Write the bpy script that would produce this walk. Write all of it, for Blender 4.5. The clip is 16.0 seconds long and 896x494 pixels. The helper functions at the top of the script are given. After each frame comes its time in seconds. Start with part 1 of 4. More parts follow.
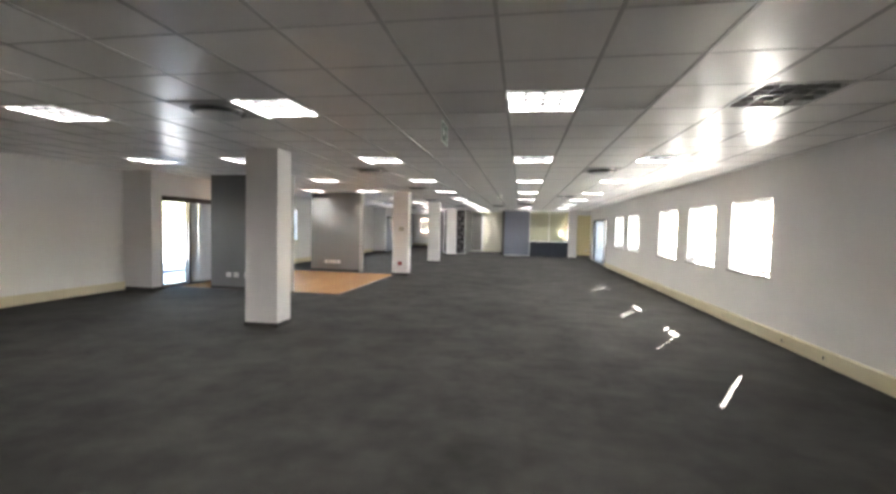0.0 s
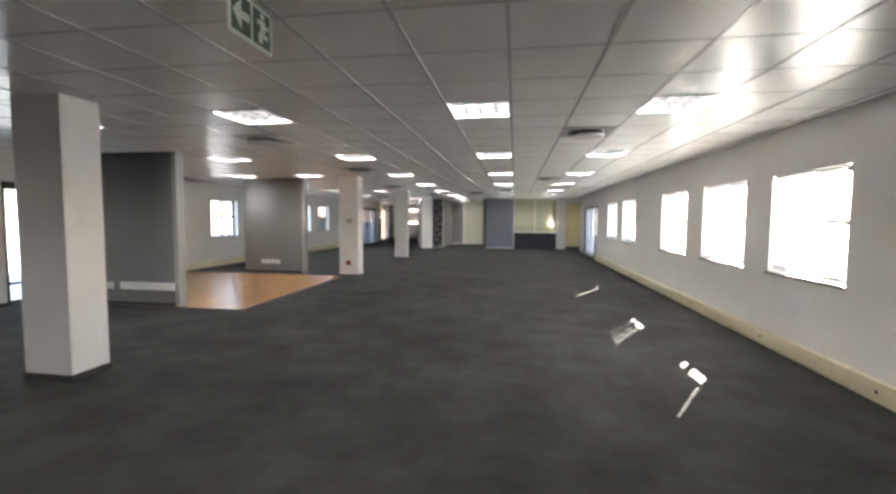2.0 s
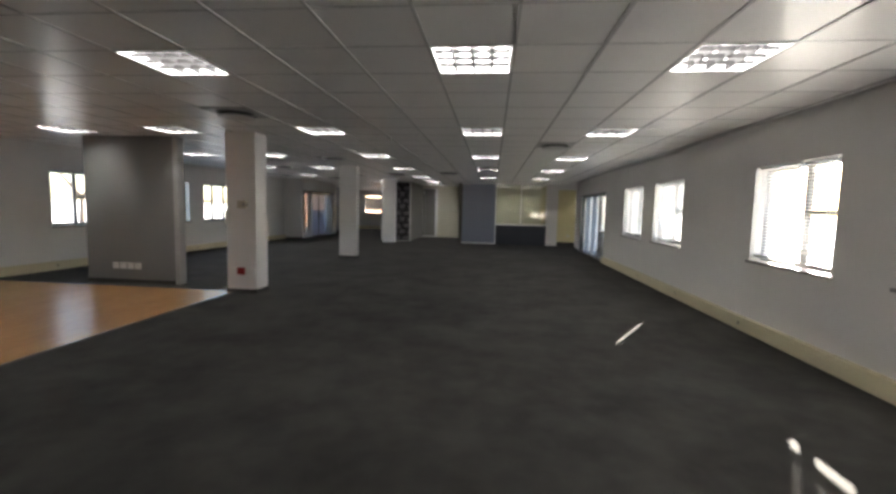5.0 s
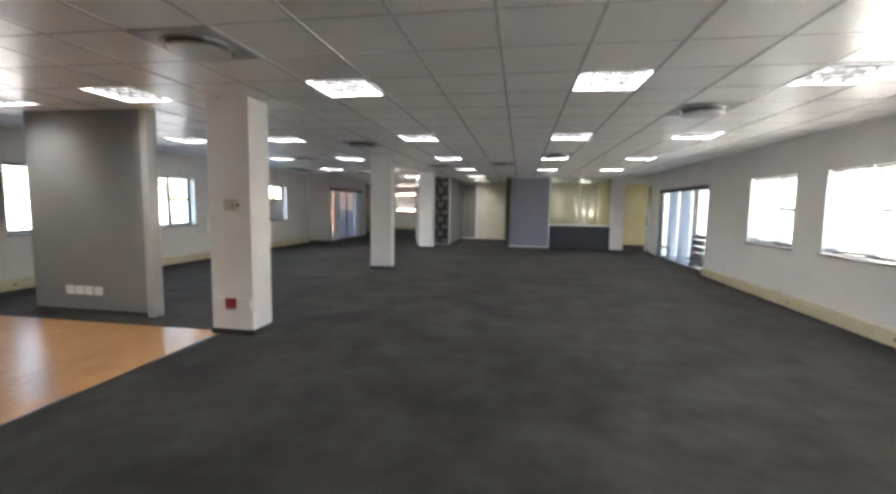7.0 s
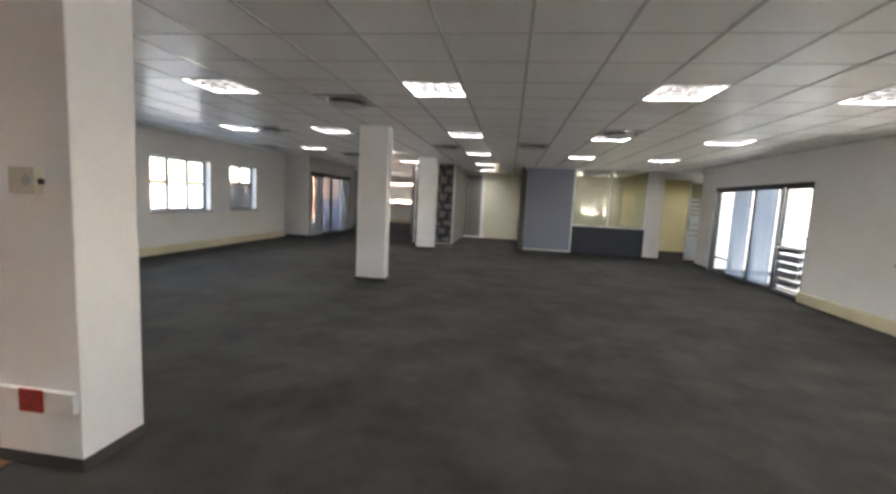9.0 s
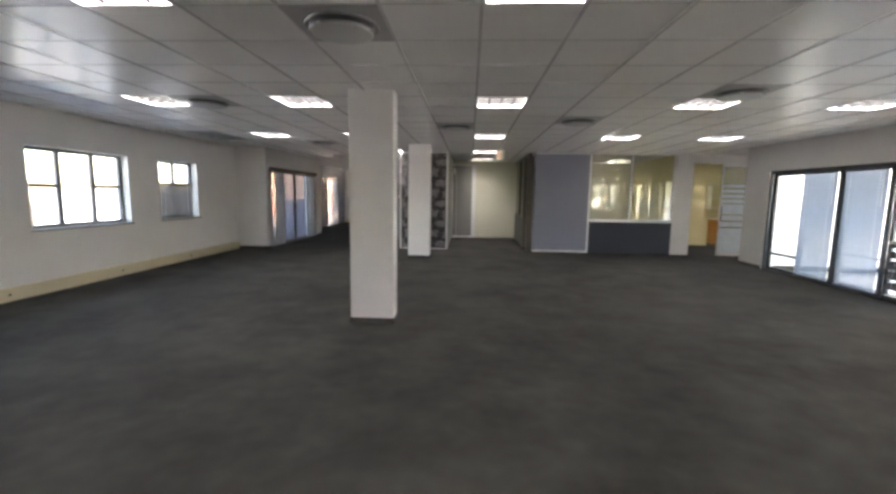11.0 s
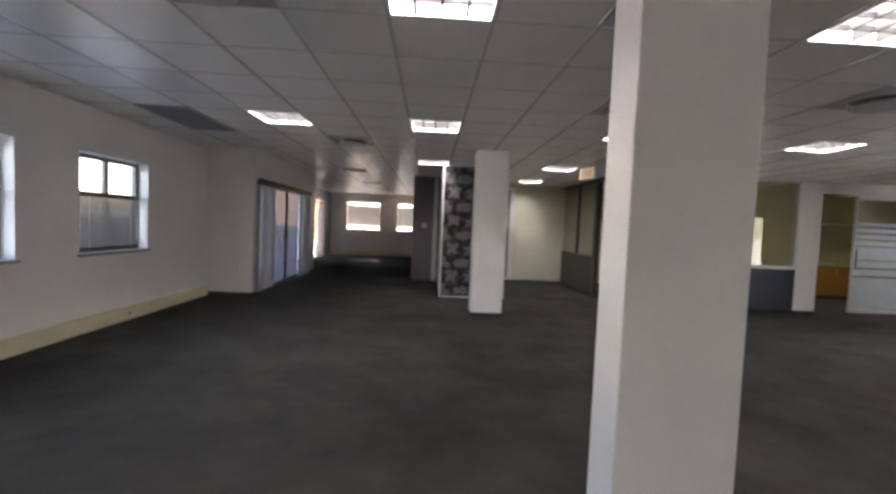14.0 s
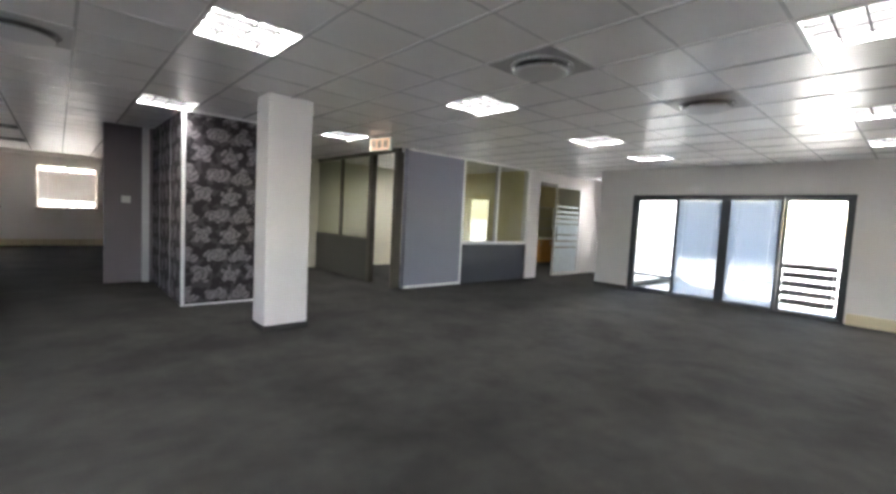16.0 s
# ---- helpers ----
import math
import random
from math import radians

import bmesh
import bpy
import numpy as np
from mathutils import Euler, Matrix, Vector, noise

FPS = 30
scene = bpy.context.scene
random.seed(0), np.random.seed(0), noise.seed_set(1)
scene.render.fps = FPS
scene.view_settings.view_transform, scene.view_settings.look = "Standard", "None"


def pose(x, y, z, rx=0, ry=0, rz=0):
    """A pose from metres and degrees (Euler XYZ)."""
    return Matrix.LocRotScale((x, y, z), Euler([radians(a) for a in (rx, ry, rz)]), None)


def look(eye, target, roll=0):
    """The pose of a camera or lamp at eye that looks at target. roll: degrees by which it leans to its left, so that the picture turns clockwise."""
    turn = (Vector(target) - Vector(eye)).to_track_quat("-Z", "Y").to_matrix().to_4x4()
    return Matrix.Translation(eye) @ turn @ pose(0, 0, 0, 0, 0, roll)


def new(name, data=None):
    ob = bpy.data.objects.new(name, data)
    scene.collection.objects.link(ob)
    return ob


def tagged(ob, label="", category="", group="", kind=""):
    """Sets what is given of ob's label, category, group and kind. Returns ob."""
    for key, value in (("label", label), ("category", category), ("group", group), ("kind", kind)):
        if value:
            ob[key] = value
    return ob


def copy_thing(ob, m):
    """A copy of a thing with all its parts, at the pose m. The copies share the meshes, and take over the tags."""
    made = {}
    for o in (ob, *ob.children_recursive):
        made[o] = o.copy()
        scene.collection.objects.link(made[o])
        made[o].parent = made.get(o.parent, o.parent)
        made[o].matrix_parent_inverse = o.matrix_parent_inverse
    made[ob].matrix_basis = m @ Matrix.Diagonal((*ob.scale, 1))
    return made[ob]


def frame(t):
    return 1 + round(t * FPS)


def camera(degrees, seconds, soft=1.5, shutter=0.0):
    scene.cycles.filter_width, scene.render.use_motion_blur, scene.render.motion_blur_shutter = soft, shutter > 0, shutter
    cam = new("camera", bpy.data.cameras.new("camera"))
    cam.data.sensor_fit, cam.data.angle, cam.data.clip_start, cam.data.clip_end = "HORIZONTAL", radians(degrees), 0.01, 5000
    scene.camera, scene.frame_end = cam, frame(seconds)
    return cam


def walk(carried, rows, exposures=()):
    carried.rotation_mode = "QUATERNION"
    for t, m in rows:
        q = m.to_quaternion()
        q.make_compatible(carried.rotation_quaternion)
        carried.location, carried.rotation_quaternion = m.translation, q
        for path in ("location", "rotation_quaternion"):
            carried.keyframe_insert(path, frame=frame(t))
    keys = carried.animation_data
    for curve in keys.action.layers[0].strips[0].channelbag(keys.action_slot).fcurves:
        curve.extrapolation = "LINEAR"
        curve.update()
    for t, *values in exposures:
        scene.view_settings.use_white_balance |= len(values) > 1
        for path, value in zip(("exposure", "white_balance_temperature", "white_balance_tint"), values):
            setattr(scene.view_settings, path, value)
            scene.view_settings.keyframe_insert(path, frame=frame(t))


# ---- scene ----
cam = camera(91.9, 16.0, 3.0)
PATH = [
    (0, (0.141, 1.789, 1.471), (-0.191, 3.76, 1.382), 1.3),
    (0.5, (0.39, 2.354, 1.467), (0.079, 4.328, 1.38), 1.7),
    (1, (0.51, 2.936, 1.474), (0.217, 4.913, 1.394), 0.7),
    (1.5, (0.632, 3.563, 1.475), (0.315, 5.535, 1.372), 1.1),
    (2, (0.632, 4.166, 1.474), (0.33, 6.139, 1.344), 0.4),
    (2.5, (0.725, 4.801, 1.455), (0.418, 6.775, 1.352), -0.0),
    (3, (0.719, 5.429, 1.451), (0.53, 7.418, 1.369), -0.4),
    (3.5, (0.72, 6.094, 1.423), (0.561, 8.087, 1.372), 0.1),
    (4, (0.663, 6.718, 1.418), (0.573, 8.715, 1.35), 1.5),
    (4.5, (0.593, 7.423, 1.412), (0.455, 9.414, 1.29), 0.5),
    (5, (0.466, 8.04, 1.415), (0.267, 10.023, 1.24), 1.4),
    (5.2, (0.395, 8.295, 1.435), (0.189, 10.275, 1.243), 1.8),
    (7.3, (-0.536, 10.745, 1.435), (-0.865, 12.709, 1.246), 0.9),
    (7.5, (-0.592, 11.021, 1.428), (-0.919, 12.981, 1.199), 1.0),
    (8, (-0.803, 11.616, 1.415), (-1.124, 13.575, 1.178), 2.6),
    (10.5, (-2.074, 14.501, 1.434), (-2.235, 16.486, 1.252), 1.1),
    (11, (-2.422, 14.985, 1.447), (-2.52, 16.968, 1.204), 0.9),
    (11.5, (-2.731, 15.503, 1.45), (-2.795, 17.489, 1.225), 1.3),
    (12, (-3.101, 15.985, 1.449), (-3.144, 17.973, 1.234), 2.1),
    (12.5, (-3.434, 16.52, 1.443), (-3.475, 18.506, 1.207), 1.2),
    (13, (-3.789, 17.055, 1.428), (-3.842, 19.042, 1.209), 1.2),
    (13.5, (-4.124, 17.564, 1.368), (-4.175, 19.557, 1.217), 1.6),
    (14, (-4.463, 18.076, 1.368), (-4.379, 20.072, 1.269), 2.5),
    (14.5, (-4.766, 18.543, 1.398), (-4.394, 20.504, 1.273), 0.5),
    (15, (-5.038, 19.057, 1.363), (-4.361, 20.932, 1.193), 2.3),
    (15.5, (-5.288, 19.495, 1.353), (-4.203, 21.168, 1.203), 2.4),
    (16, (-5.439, 19.94, 1.325), (-4.101, 21.42, 1.19), 3.0),
]
EXPOSURE = [(0, 5.33, 6500, 12),
            (1, 5.27, 6475, 12),
            (1.5, 5.11, 6462, 12),
            (2, 4.93, 6450, 12),
            (2.5, 4.81, 6400, 12),
            (3, 4.25, 6430, 12),
            (3.5, 3.65, 6455, 12),
            (4, 3.13, 6510, 12),
            (4.5, 3.73, 6515, 12),
            (5, 3.78, 6550, 12),
            (7.5, 4.87, 6395, 12),
            (8, 4.61, 6500, 12),
            (10.5, 5.09, 6660, 14),
            (11, 4.83, 6668, 14),
            (11.5, 4.85, 6747, 15),
            (12, 5.30, 6615, 15),
            (12.5, 5.22, 6623, 15),
            (13, 5.21, 6572, 16),
            (13.5, 4.83, 6610, 16),
            (14, 4.47, 6640, 19),
            (14.5, 5.04, 6640, 19),
            (15, 5.22, 6640, 15),
            (15.5, 5.09, 6415, 15),
            (16, 5.13, 6350, 13)]
walk(cam, [(t, look(eye, target, roll)) for t, eye, target, roll in PATH], EXPOSURE)

# ---- world and daylight ----
world = bpy.data.worlds.new("sky_world")
scene.world = world
world.use_nodes = True
wn = world.node_tree.nodes
sky = wn.new("ShaderNodeTexSky")
sky.sky_type, sky.sun_disc = "NISHITA", False
SUN_TO = Vector((-1.35, -2.2, -1.0)).normalized()
sky.sun_elevation = math.asin(-SUN_TO.z)
sky.sun_rotation = math.atan2(-SUN_TO.x, -SUN_TO.y)
world.node_tree.links.new(sky.outputs["Color"], wn["Background"].inputs["Color"])
wn["Background"].inputs["Strength"].default_value = 0.07
sun = new("sun", bpy.data.lights.new("sun", "SUN"))
sun.data.energy, sun.data.angle, sun.data.color = 5.0, radians(0.5), (1.0, 0.93, 0.82)
sun.matrix_world = look((0, 0, 30), Vector((0, 0, 30)) + SUN_TO)
LAMP = 1.1          # strength of the lit ceiling panels

# ---- materials ----


def nodes_of(name):
    m = bpy.data.materials.new(name)
    m.use_nodes = True
    nt = m.node_tree
    return m, nt, nt.nodes["Principled BSDF"]


def mat(name, color, rough=0.6, metal=0.0, var=0.12, scale=3.0, fine=60.0, bump=0.05, spec=0.5, rough_var=0.1):
    """A painted, plastic or metal surface: two scales of variation in colour and gloss, and a fine relief."""
    m, nt, p = nodes_of(name)
    n, lk = nt.nodes, nt.links
    tc = n.new("ShaderNodeTexCoord")
    big = n.new("ShaderNodeTexNoise")
    big.inputs["Scale"].default_value, big.inputs["Detail"].default_value = scale, 5
    small = n.new("ShaderNodeTexNoise")
    small.inputs["Scale"].default_value, small.inputs["Detail"].default_value = fine, 3
    lk.new(tc.outputs["Object"], big.inputs["Vector"])
    lk.new(tc.outputs["Object"], small.inputs["Vector"])
    mix = n.new("ShaderNodeMath")
    mix.operation = "MULTIPLY_ADD"
    mix.inputs[1].default_value = 0.35
    lk.new(small.outputs["Fac"], mix.inputs[0])
    lk.new(big.outputs["Fac"], mix.inputs[2])
    ramp = n.new("ShaderNodeMapRange")
    ramp.inputs["From Min"].default_value, ramp.inputs["From Max"].default_value = 0.4, 1.0
    ramp.inputs["To Min"].default_value, ramp.inputs["To Max"].default_value = 1 - var, 1 + var
    lk.new(mix.outputs[0], ramp.inputs["Value"])
    col = n.new("ShaderNodeVectorMath")
    col.operation = "SCALE"
    col.inputs[0].default_value = color
    lk.new(ramp.outputs["Result"], col.inputs["Scale"])
    lk.new(col.outputs["Vector"], p.inputs["Base Color"])
    rr = n.new("ShaderNodeMapRange")
    rr.inputs["To Min"].default_value, rr.inputs["To Max"].default_value = max(rough - rough_var, 0.03), min(rough + rough_var, 1)
    lk.new(big.outputs["Fac"], rr.inputs["Value"])
    lk.new(rr.outputs["Result"], p.inputs["Roughness"])
    p.inputs["Metallic"].default_value = metal
    p.inputs["Specular IOR Level"].default_value = spec
    if bump:
        b = n.new("ShaderNodeBump")
        b.inputs["Strength"].default_value, b.inputs["Distance"].default_value = bump, 0.004
        lk.new(small.outputs["Fac"], b.inputs["Height"])
        lk.new(b.outputs["Normal"], p.inputs["Normal"])
    return m


def carpet_mat():
    """Worn charcoal-brown loop carpet: trodden pale patches, darker spots, fine pile."""
    m, nt, p = nodes_of("carpet")
    n, lk = nt.nodes, nt.links
    tc = n.new("ShaderNodeTexCoord")
    facs = []
    for sc, det, rou in ((0.6, 3, 0.5), (1.9, 3, 0.55), (6.5, 2, 0.5), (420.0, 2, 0.5)):
        t = n.new("ShaderNodeTexNoise")
        t.inputs["Scale"].default_value, t.inputs["Detail"].default_value, t.inputs["Roughness"].default_value = sc, det, rou
        lk.new(tc.outputs["Object"], t.inputs["Vector"])
        facs.append(t)
    total = None
    for t, w in zip(facs, (0.7, 0.85, 0.35, 0.25)):
        a = n.new("ShaderNodeMath")
        a.operation = "MULTIPLY_ADD"
        a.inputs[1].default_value = w
        lk.new(t.outputs["Fac"], a.inputs[0])
        if total:
            lk.new(total.outputs[0], a.inputs[2])
        else:
            a.inputs[2].default_value = 0
        total = a
    r = n.new("ShaderNodeValToRGB")
    r.color_ramp.elements[0].position, r.color_ramp.elements[0].color = 0.42, (0.0220, 0.0215, 0.0191, 1)
    r.color_ramp.elements[1].position, r.color_ramp.elements[1].color = 0.66, (0.055, 0.0538, 0.0478, 1)
    sc = n.new("ShaderNodeMath")
    sc.operation = "MULTIPLY"
    sc.inputs[1].default_value = 0.5
    lk.new(total.outputs[0], sc.inputs[0])
    lk.new(sc.outputs[0], r.inputs["Fac"])
    lk.new(r.outputs["Color"], p.inputs["Base Color"])
    p.inputs["Roughness"].default_value = 0.85
    p.inputs["Specular IOR Level"].default_value = 0.15
    b = n.new("ShaderNodeBump")
    b.inputs["Strength"].default_value, b.inputs["Distance"].default_value = 0.5, 0.004
    lk.new(facs[3].outputs["Fac"], b.inputs["Height"])
    lk.new(b.outputs["Normal"], p.inputs["Normal"])
    return m


def plank_mat(name, a, b, rough):
    """Wood with grain along y, each piece of its own tone."""
    m, nt, p = nodes_of(name)
    n, lk = nt.nodes, nt.links
    tc, info = n.new("ShaderNodeTexCoord"), n.new("ShaderNodeObjectInfo")
    off = n.new("ShaderNodeVectorMath")
    off.operation = "ADD"
    cmb = n.new("ShaderNodeCombineXYZ")
    mul = n.new("ShaderNodeMath")
    mul.operation = "MULTIPLY"
    mul.inputs[1].default_value = 37.0
    lk.new(info.outputs["Random"], mul.inputs[0])
    for k in range(3):
        lk.new(mul.outputs[0], cmb.inputs[k])
    lk.new(tc.outputs["Object"], off.inputs[0])
    lk.new(cmb.outputs[0], off.inputs[1])
    mp = n.new("ShaderNodeMapping")
    mp.inputs["Scale"].default_value = (14, 1.2, 14)
    lk.new(off.outputs[0], mp.inputs["Vector"])
    g = n.new("ShaderNodeTexNoise")
    g.inputs["Scale"].default_value, g.inputs["Detail"].default_value, g.inputs["Distortion"].default_value = 3.0, 6, 1.2
    lk.new(mp.outputs[0], g.inputs["Vector"])
    add = n.new("ShaderNodeMath")
    add.operation = "MULTIPLY_ADD"
    add.inputs[1].default_value = 0.10
    lk.new(info.outputs["Random"], add.inputs[0])
    lk.new(g.outputs["Fac"], add.inputs[2])
    r = n.new("ShaderNodeValToRGB")
    r.color_ramp.elements[0].position, r.color_ramp.elements[0].color = 0.25, (*a, 1)
    r.color_ramp.elements[1].position, r.color_ramp.elements[1].color = 0.95, (*b, 1)
    lk.new(add.outputs[0], r.inputs["Fac"])
    lk.new(r.outputs["Color"], p.inputs["Base Color"])
    p.inputs["Roughness"].default_value = rough
    return m


def wallpaper_mat():
    """Charcoal wallpaper with staggered silver-grey flower heads and leaves."""
    m, nt, p = nodes_of("floral_wallpaper")
    n, lk = nt.nodes, nt.links

    def op(kind, a, b=None, c=None):
        q = n.new("ShaderNodeMath")
        q.operation = kind
        for k, v in enumerate((a, b, c)):
            if v is None:
                continue
            if isinstance(v, (int, float)):
                q.inputs[k].default_value = v
            else:
                lk.new(v, q.inputs[k])
        return q.outputs[0]

    tc = n.new("ShaderNodeTexCoord")
    warp = n.new("ShaderNodeTexNoise")
    warp.inputs["Scale"].default_value, warp.inputs["Detail"].default_value = 14.0, 3
    lk.new(tc.outputs["Object"], warp.inputs["Vector"])
    xyz = n.new("ShaderNodeSeparateXYZ")
    lk.new(tc.outputs["Object"], xyz.inputs[0])
    wob = op("MULTIPLY_ADD", warp.outputs["Fac"], 0.13, -0.065)
    u = op("ADD", op("SUBTRACT", xyz.outputs[0], xyz.outputs[1]), wob)
    v = op("ADD", xyz.outputs[2], wob)
    # staggered rows of four kinds of bloom, the whole repeating every two rows and two columns
    CW, CH = 0.33, 0.265
    row = op("FLOOR", op("DIVIDE", v, CH))
    odd = op("FLOORED_MODULO", row, 2.0)
    cu = op("MULTIPLY_ADD", odd, 0.5, op("DIVIDE", u, CW))
    col = op("FLOORED_MODULO", op("FLOOR", cu), 2.0)
    kindno = op("MULTIPLY_ADD", odd, 2.0, col)
    fu = op("MULTIPLY", op("SUBTRACT", op("FRACT", cu), 0.5), CW)
    fv = op("MULTIPLY", op("SUBTRACT", op("FRACT", op("DIVIDE", v, CH)), 0.5), CH)
    r = op("SQRT", op("ADD", op("MULTIPLY", fu, fu), op("MULTIPLY", op("MULTIPLY", fv, fv), 1.25)))
    th = op("ARCTAN2", fv, fu)
    petals = op("ADD", kindno, 2.0)
    lobes = op("COSINE", op("MULTIPLY_ADD", petals, th, op("MULTIPLY", kindno, 1.7)))
    lean = op("COSINE", op("ADD", th, op("MULTIPLY", kindno, 2.3)))
    edge = op("ADD", op("MULTIPLY_ADD", lobes, 0.034, 0.122), op("MULTIPLY", lean, 0.022))
    fill = n.new("ShaderNodeMapRange")
    fill.interpolation_type = "SMOOTHSTEP"
    fill.inputs["From Min"].default_value, fill.inputs["From Max"].default_value = -0.012, 0.020
    lk.new(op("SUBTRACT", edge, r), fill.inputs["Value"])
    swirl = op("SINE", op("ADD", op("MULTIPLY", r, 110.0), op("MULTIPLY", th, op("SUBTRACT", kindno, 4.0))))
    folds = op("MULTIPLY_ADD", swirl, 0.34, 0.72)
    stroke = n.new("ShaderNodeTexNoise")
    stroke.inputs["Scale"].default_value, stroke.inputs["Detail"].default_value, stroke.inputs["Distortion"].default_value = 22.0, 4, 1.6
    lk.new(tc.outputs["Object"], stroke.inputs["Vector"])
    strokes = op("MULTIPLY_ADD", stroke.outputs["Fac"], 1.3, 0.25)
    leafy = n.new("ShaderNodeTexNoise")
    leafy.inputs["Scale"].default_value, leafy.inputs["Detail"].default_value = 9.0, 2
    lk.new(tc.outputs["Object"], leafy.inputs["Vector"])
    under = op("MULTIPLY", op("GREATER_THAN", leafy.outputs["Fac"], 0.53), 0.16)
    mask = op("MAXIMUM", op("MULTIPLY", fill.outputs[0], op("MULTIPLY", folds, strokes)), under)
    r = n.new("ShaderNodeValToRGB")
    r.color_ramp.elements[0].color = (0.014, 0.0100, 0.0120, 1)
    r.color_ramp.elements[1].color = (0.26, 0.24, 0.25, 1)
    lk.new(mask, r.inputs["Fac"])
    lk.new(r.outputs["Color"], p.inputs["Base Color"])
    lk.new(op("MULTIPLY_ADD", mask, -0.2, 0.55), p.inputs["Roughness"])
    return m


def glass_mat(name, tint=(0.97, 0.98, 0.98), gloss=1.0, rough=0.0):
    m = bpy.data.materials.new(name)
    m.use_nodes = True
    n, lk = m.node_tree.nodes, m.node_tree.links
    n.remove(n["Principled BSDF"])
    tr, gl, fr, mx = n.new("ShaderNodeBsdfTransparent"), n.new("ShaderNodeBsdfGlossy"), n.new("ShaderNodeLayerWeight"), n.new("ShaderNodeMixShader")
    tr.inputs["Color"].default_value = (*tint, 1)
    gl.inputs["Roughness"].default_value = rough
    fr.inputs["Blend"].default_value = 0.5
    pw = n.new("ShaderNodeMath")
    pw.operation = "POWER"
    pw.inputs[1].default_value = 4.0
    lk.new(fr.outputs["Facing"], pw.inputs[0])
    am = n.new("ShaderNodeMath")
    am.operation = "MULTIPLY_ADD"
    am.inputs[1].default_value, am.inputs[2].default_value = 0.55 * gloss, 0.04 * gloss
    lk.new(pw.outputs[0], am.inputs[0])
    lk.new(am.outputs[0], mx.inputs[0])
    lk.new(tr.outputs[0], mx.inputs[1])
    lk.new(gl.outputs[0], mx.inputs[2])
    lk.new(mx.outputs[0], n["Material Output"].inputs["Surface"])
    return m


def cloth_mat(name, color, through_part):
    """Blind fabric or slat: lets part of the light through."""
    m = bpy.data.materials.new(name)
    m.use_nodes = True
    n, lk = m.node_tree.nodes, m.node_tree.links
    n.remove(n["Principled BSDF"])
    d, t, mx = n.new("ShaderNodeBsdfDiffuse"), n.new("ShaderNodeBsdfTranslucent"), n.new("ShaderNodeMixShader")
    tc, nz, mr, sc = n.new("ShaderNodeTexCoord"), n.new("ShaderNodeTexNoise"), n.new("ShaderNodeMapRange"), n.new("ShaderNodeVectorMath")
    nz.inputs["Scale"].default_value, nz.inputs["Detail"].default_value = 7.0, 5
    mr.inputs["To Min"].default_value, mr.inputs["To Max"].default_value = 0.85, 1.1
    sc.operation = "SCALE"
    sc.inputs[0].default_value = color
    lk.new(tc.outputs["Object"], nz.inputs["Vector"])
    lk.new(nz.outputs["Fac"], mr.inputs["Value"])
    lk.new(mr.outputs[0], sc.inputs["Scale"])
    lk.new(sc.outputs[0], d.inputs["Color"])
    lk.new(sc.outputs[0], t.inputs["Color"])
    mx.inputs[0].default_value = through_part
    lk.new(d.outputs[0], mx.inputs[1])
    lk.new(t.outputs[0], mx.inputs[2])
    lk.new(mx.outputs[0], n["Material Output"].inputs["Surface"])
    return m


def glow_mat(name, color, strength):
    m, nt, p = nodes_of(name)
    p.inputs["Base Color"].default_value = (*color, 1)
    p.inputs["Emission Color"].default_value = (*color, 1)
    p.inputs["Emission Strength"].default_value = strength
    return m


WALL = mat("wall_paint", (0.81, 0.79, 0.765), 0.55, var=0.05, scale=1.2, fine=45, bump=0.08)
COLUMN = mat("column_paint", (0.81, 0.785, 0.765), 0.6, var=0.04, scale=2.0, fine=50, bump=0.08)
CREAM_WALL = mat("cream_wall_paint", (0.72, 0.70, 0.57), 0.6, var=0.05, scale=1.2)
YELLOW_WALL = mat("yellow_wall_paint", (0.74, 0.66, 0.38), 0.6, var=0.05, scale=1.2)
TILE = mat("ceiling_tile", (0.85, 0.835, 0.82), 0.31, var=0.05, scale=1.5, fine=160, bump=0.025, spec=0.6, rough_var=0.0)
TBAR = mat("ceiling_bar", (0.70, 0.695, 0.685), 0.22, metal=0.0, var=0.08, scale=6, bump=0)
CROSS_BAR = mat("ceiling_cross_bar", (0.79, 0.78, 0.77), 0.22, metal=0.0, var=0.08, scale=6, bump=0)
CARPET = carpet_mat()
CARPET_EDGE = mat("carpet_skirting", (0.05, 0.047, 0.044), 0.9, var=0.2, fine=300, bump=0.3)
LAMINATE = plank_mat("laminate_plank", (0.30, 0.155, 0.058), (0.46, 0.26, 0.105), 0.27)
SUBFLOOR = mat("plank_joint", (0.09, 0.05, 0.025), 0.7)
CUPBOARD = plank_mat("cupboard_wood", (0.28, 0.115, 0.015), (0.42, 0.20, 0.035), 0.4)
GREY_WALL = mat("grey_wall_paint", (0.21, 0.214, 0.205), 0.5, var=0.05, scale=1.0, fine=45)
BLUE_GREY = mat("blue_grey_paint", (0.235, 0.248, 0.30), 0.5, var=0.05, scale=1.0)
NAVY = mat("navy_panel", (0.026, 0.028, 0.040), 0.5, var=0.15, scale=2)
PURPLE = mat("purple_grey_paint", (0.23, 0.205, 0.215), 0.55, var=0.05)
OLIVE = mat("olive_grey_panel", (0.062, 0.064, 0.052), 0.5, var=0.1)
OLIVE_FRAME = mat("olive_bronze_frame", (0.11, 0.10, 0.08), 0.4, metal=0.3)
DOOR_GREY = mat("grey_door_leaf", (0.26, 0.26, 0.24), 0.5, var=0.05)
WHITE_TRIM = mat("white_trim", (0.80, 0.80, 0.79), 0.35, var=0.03)
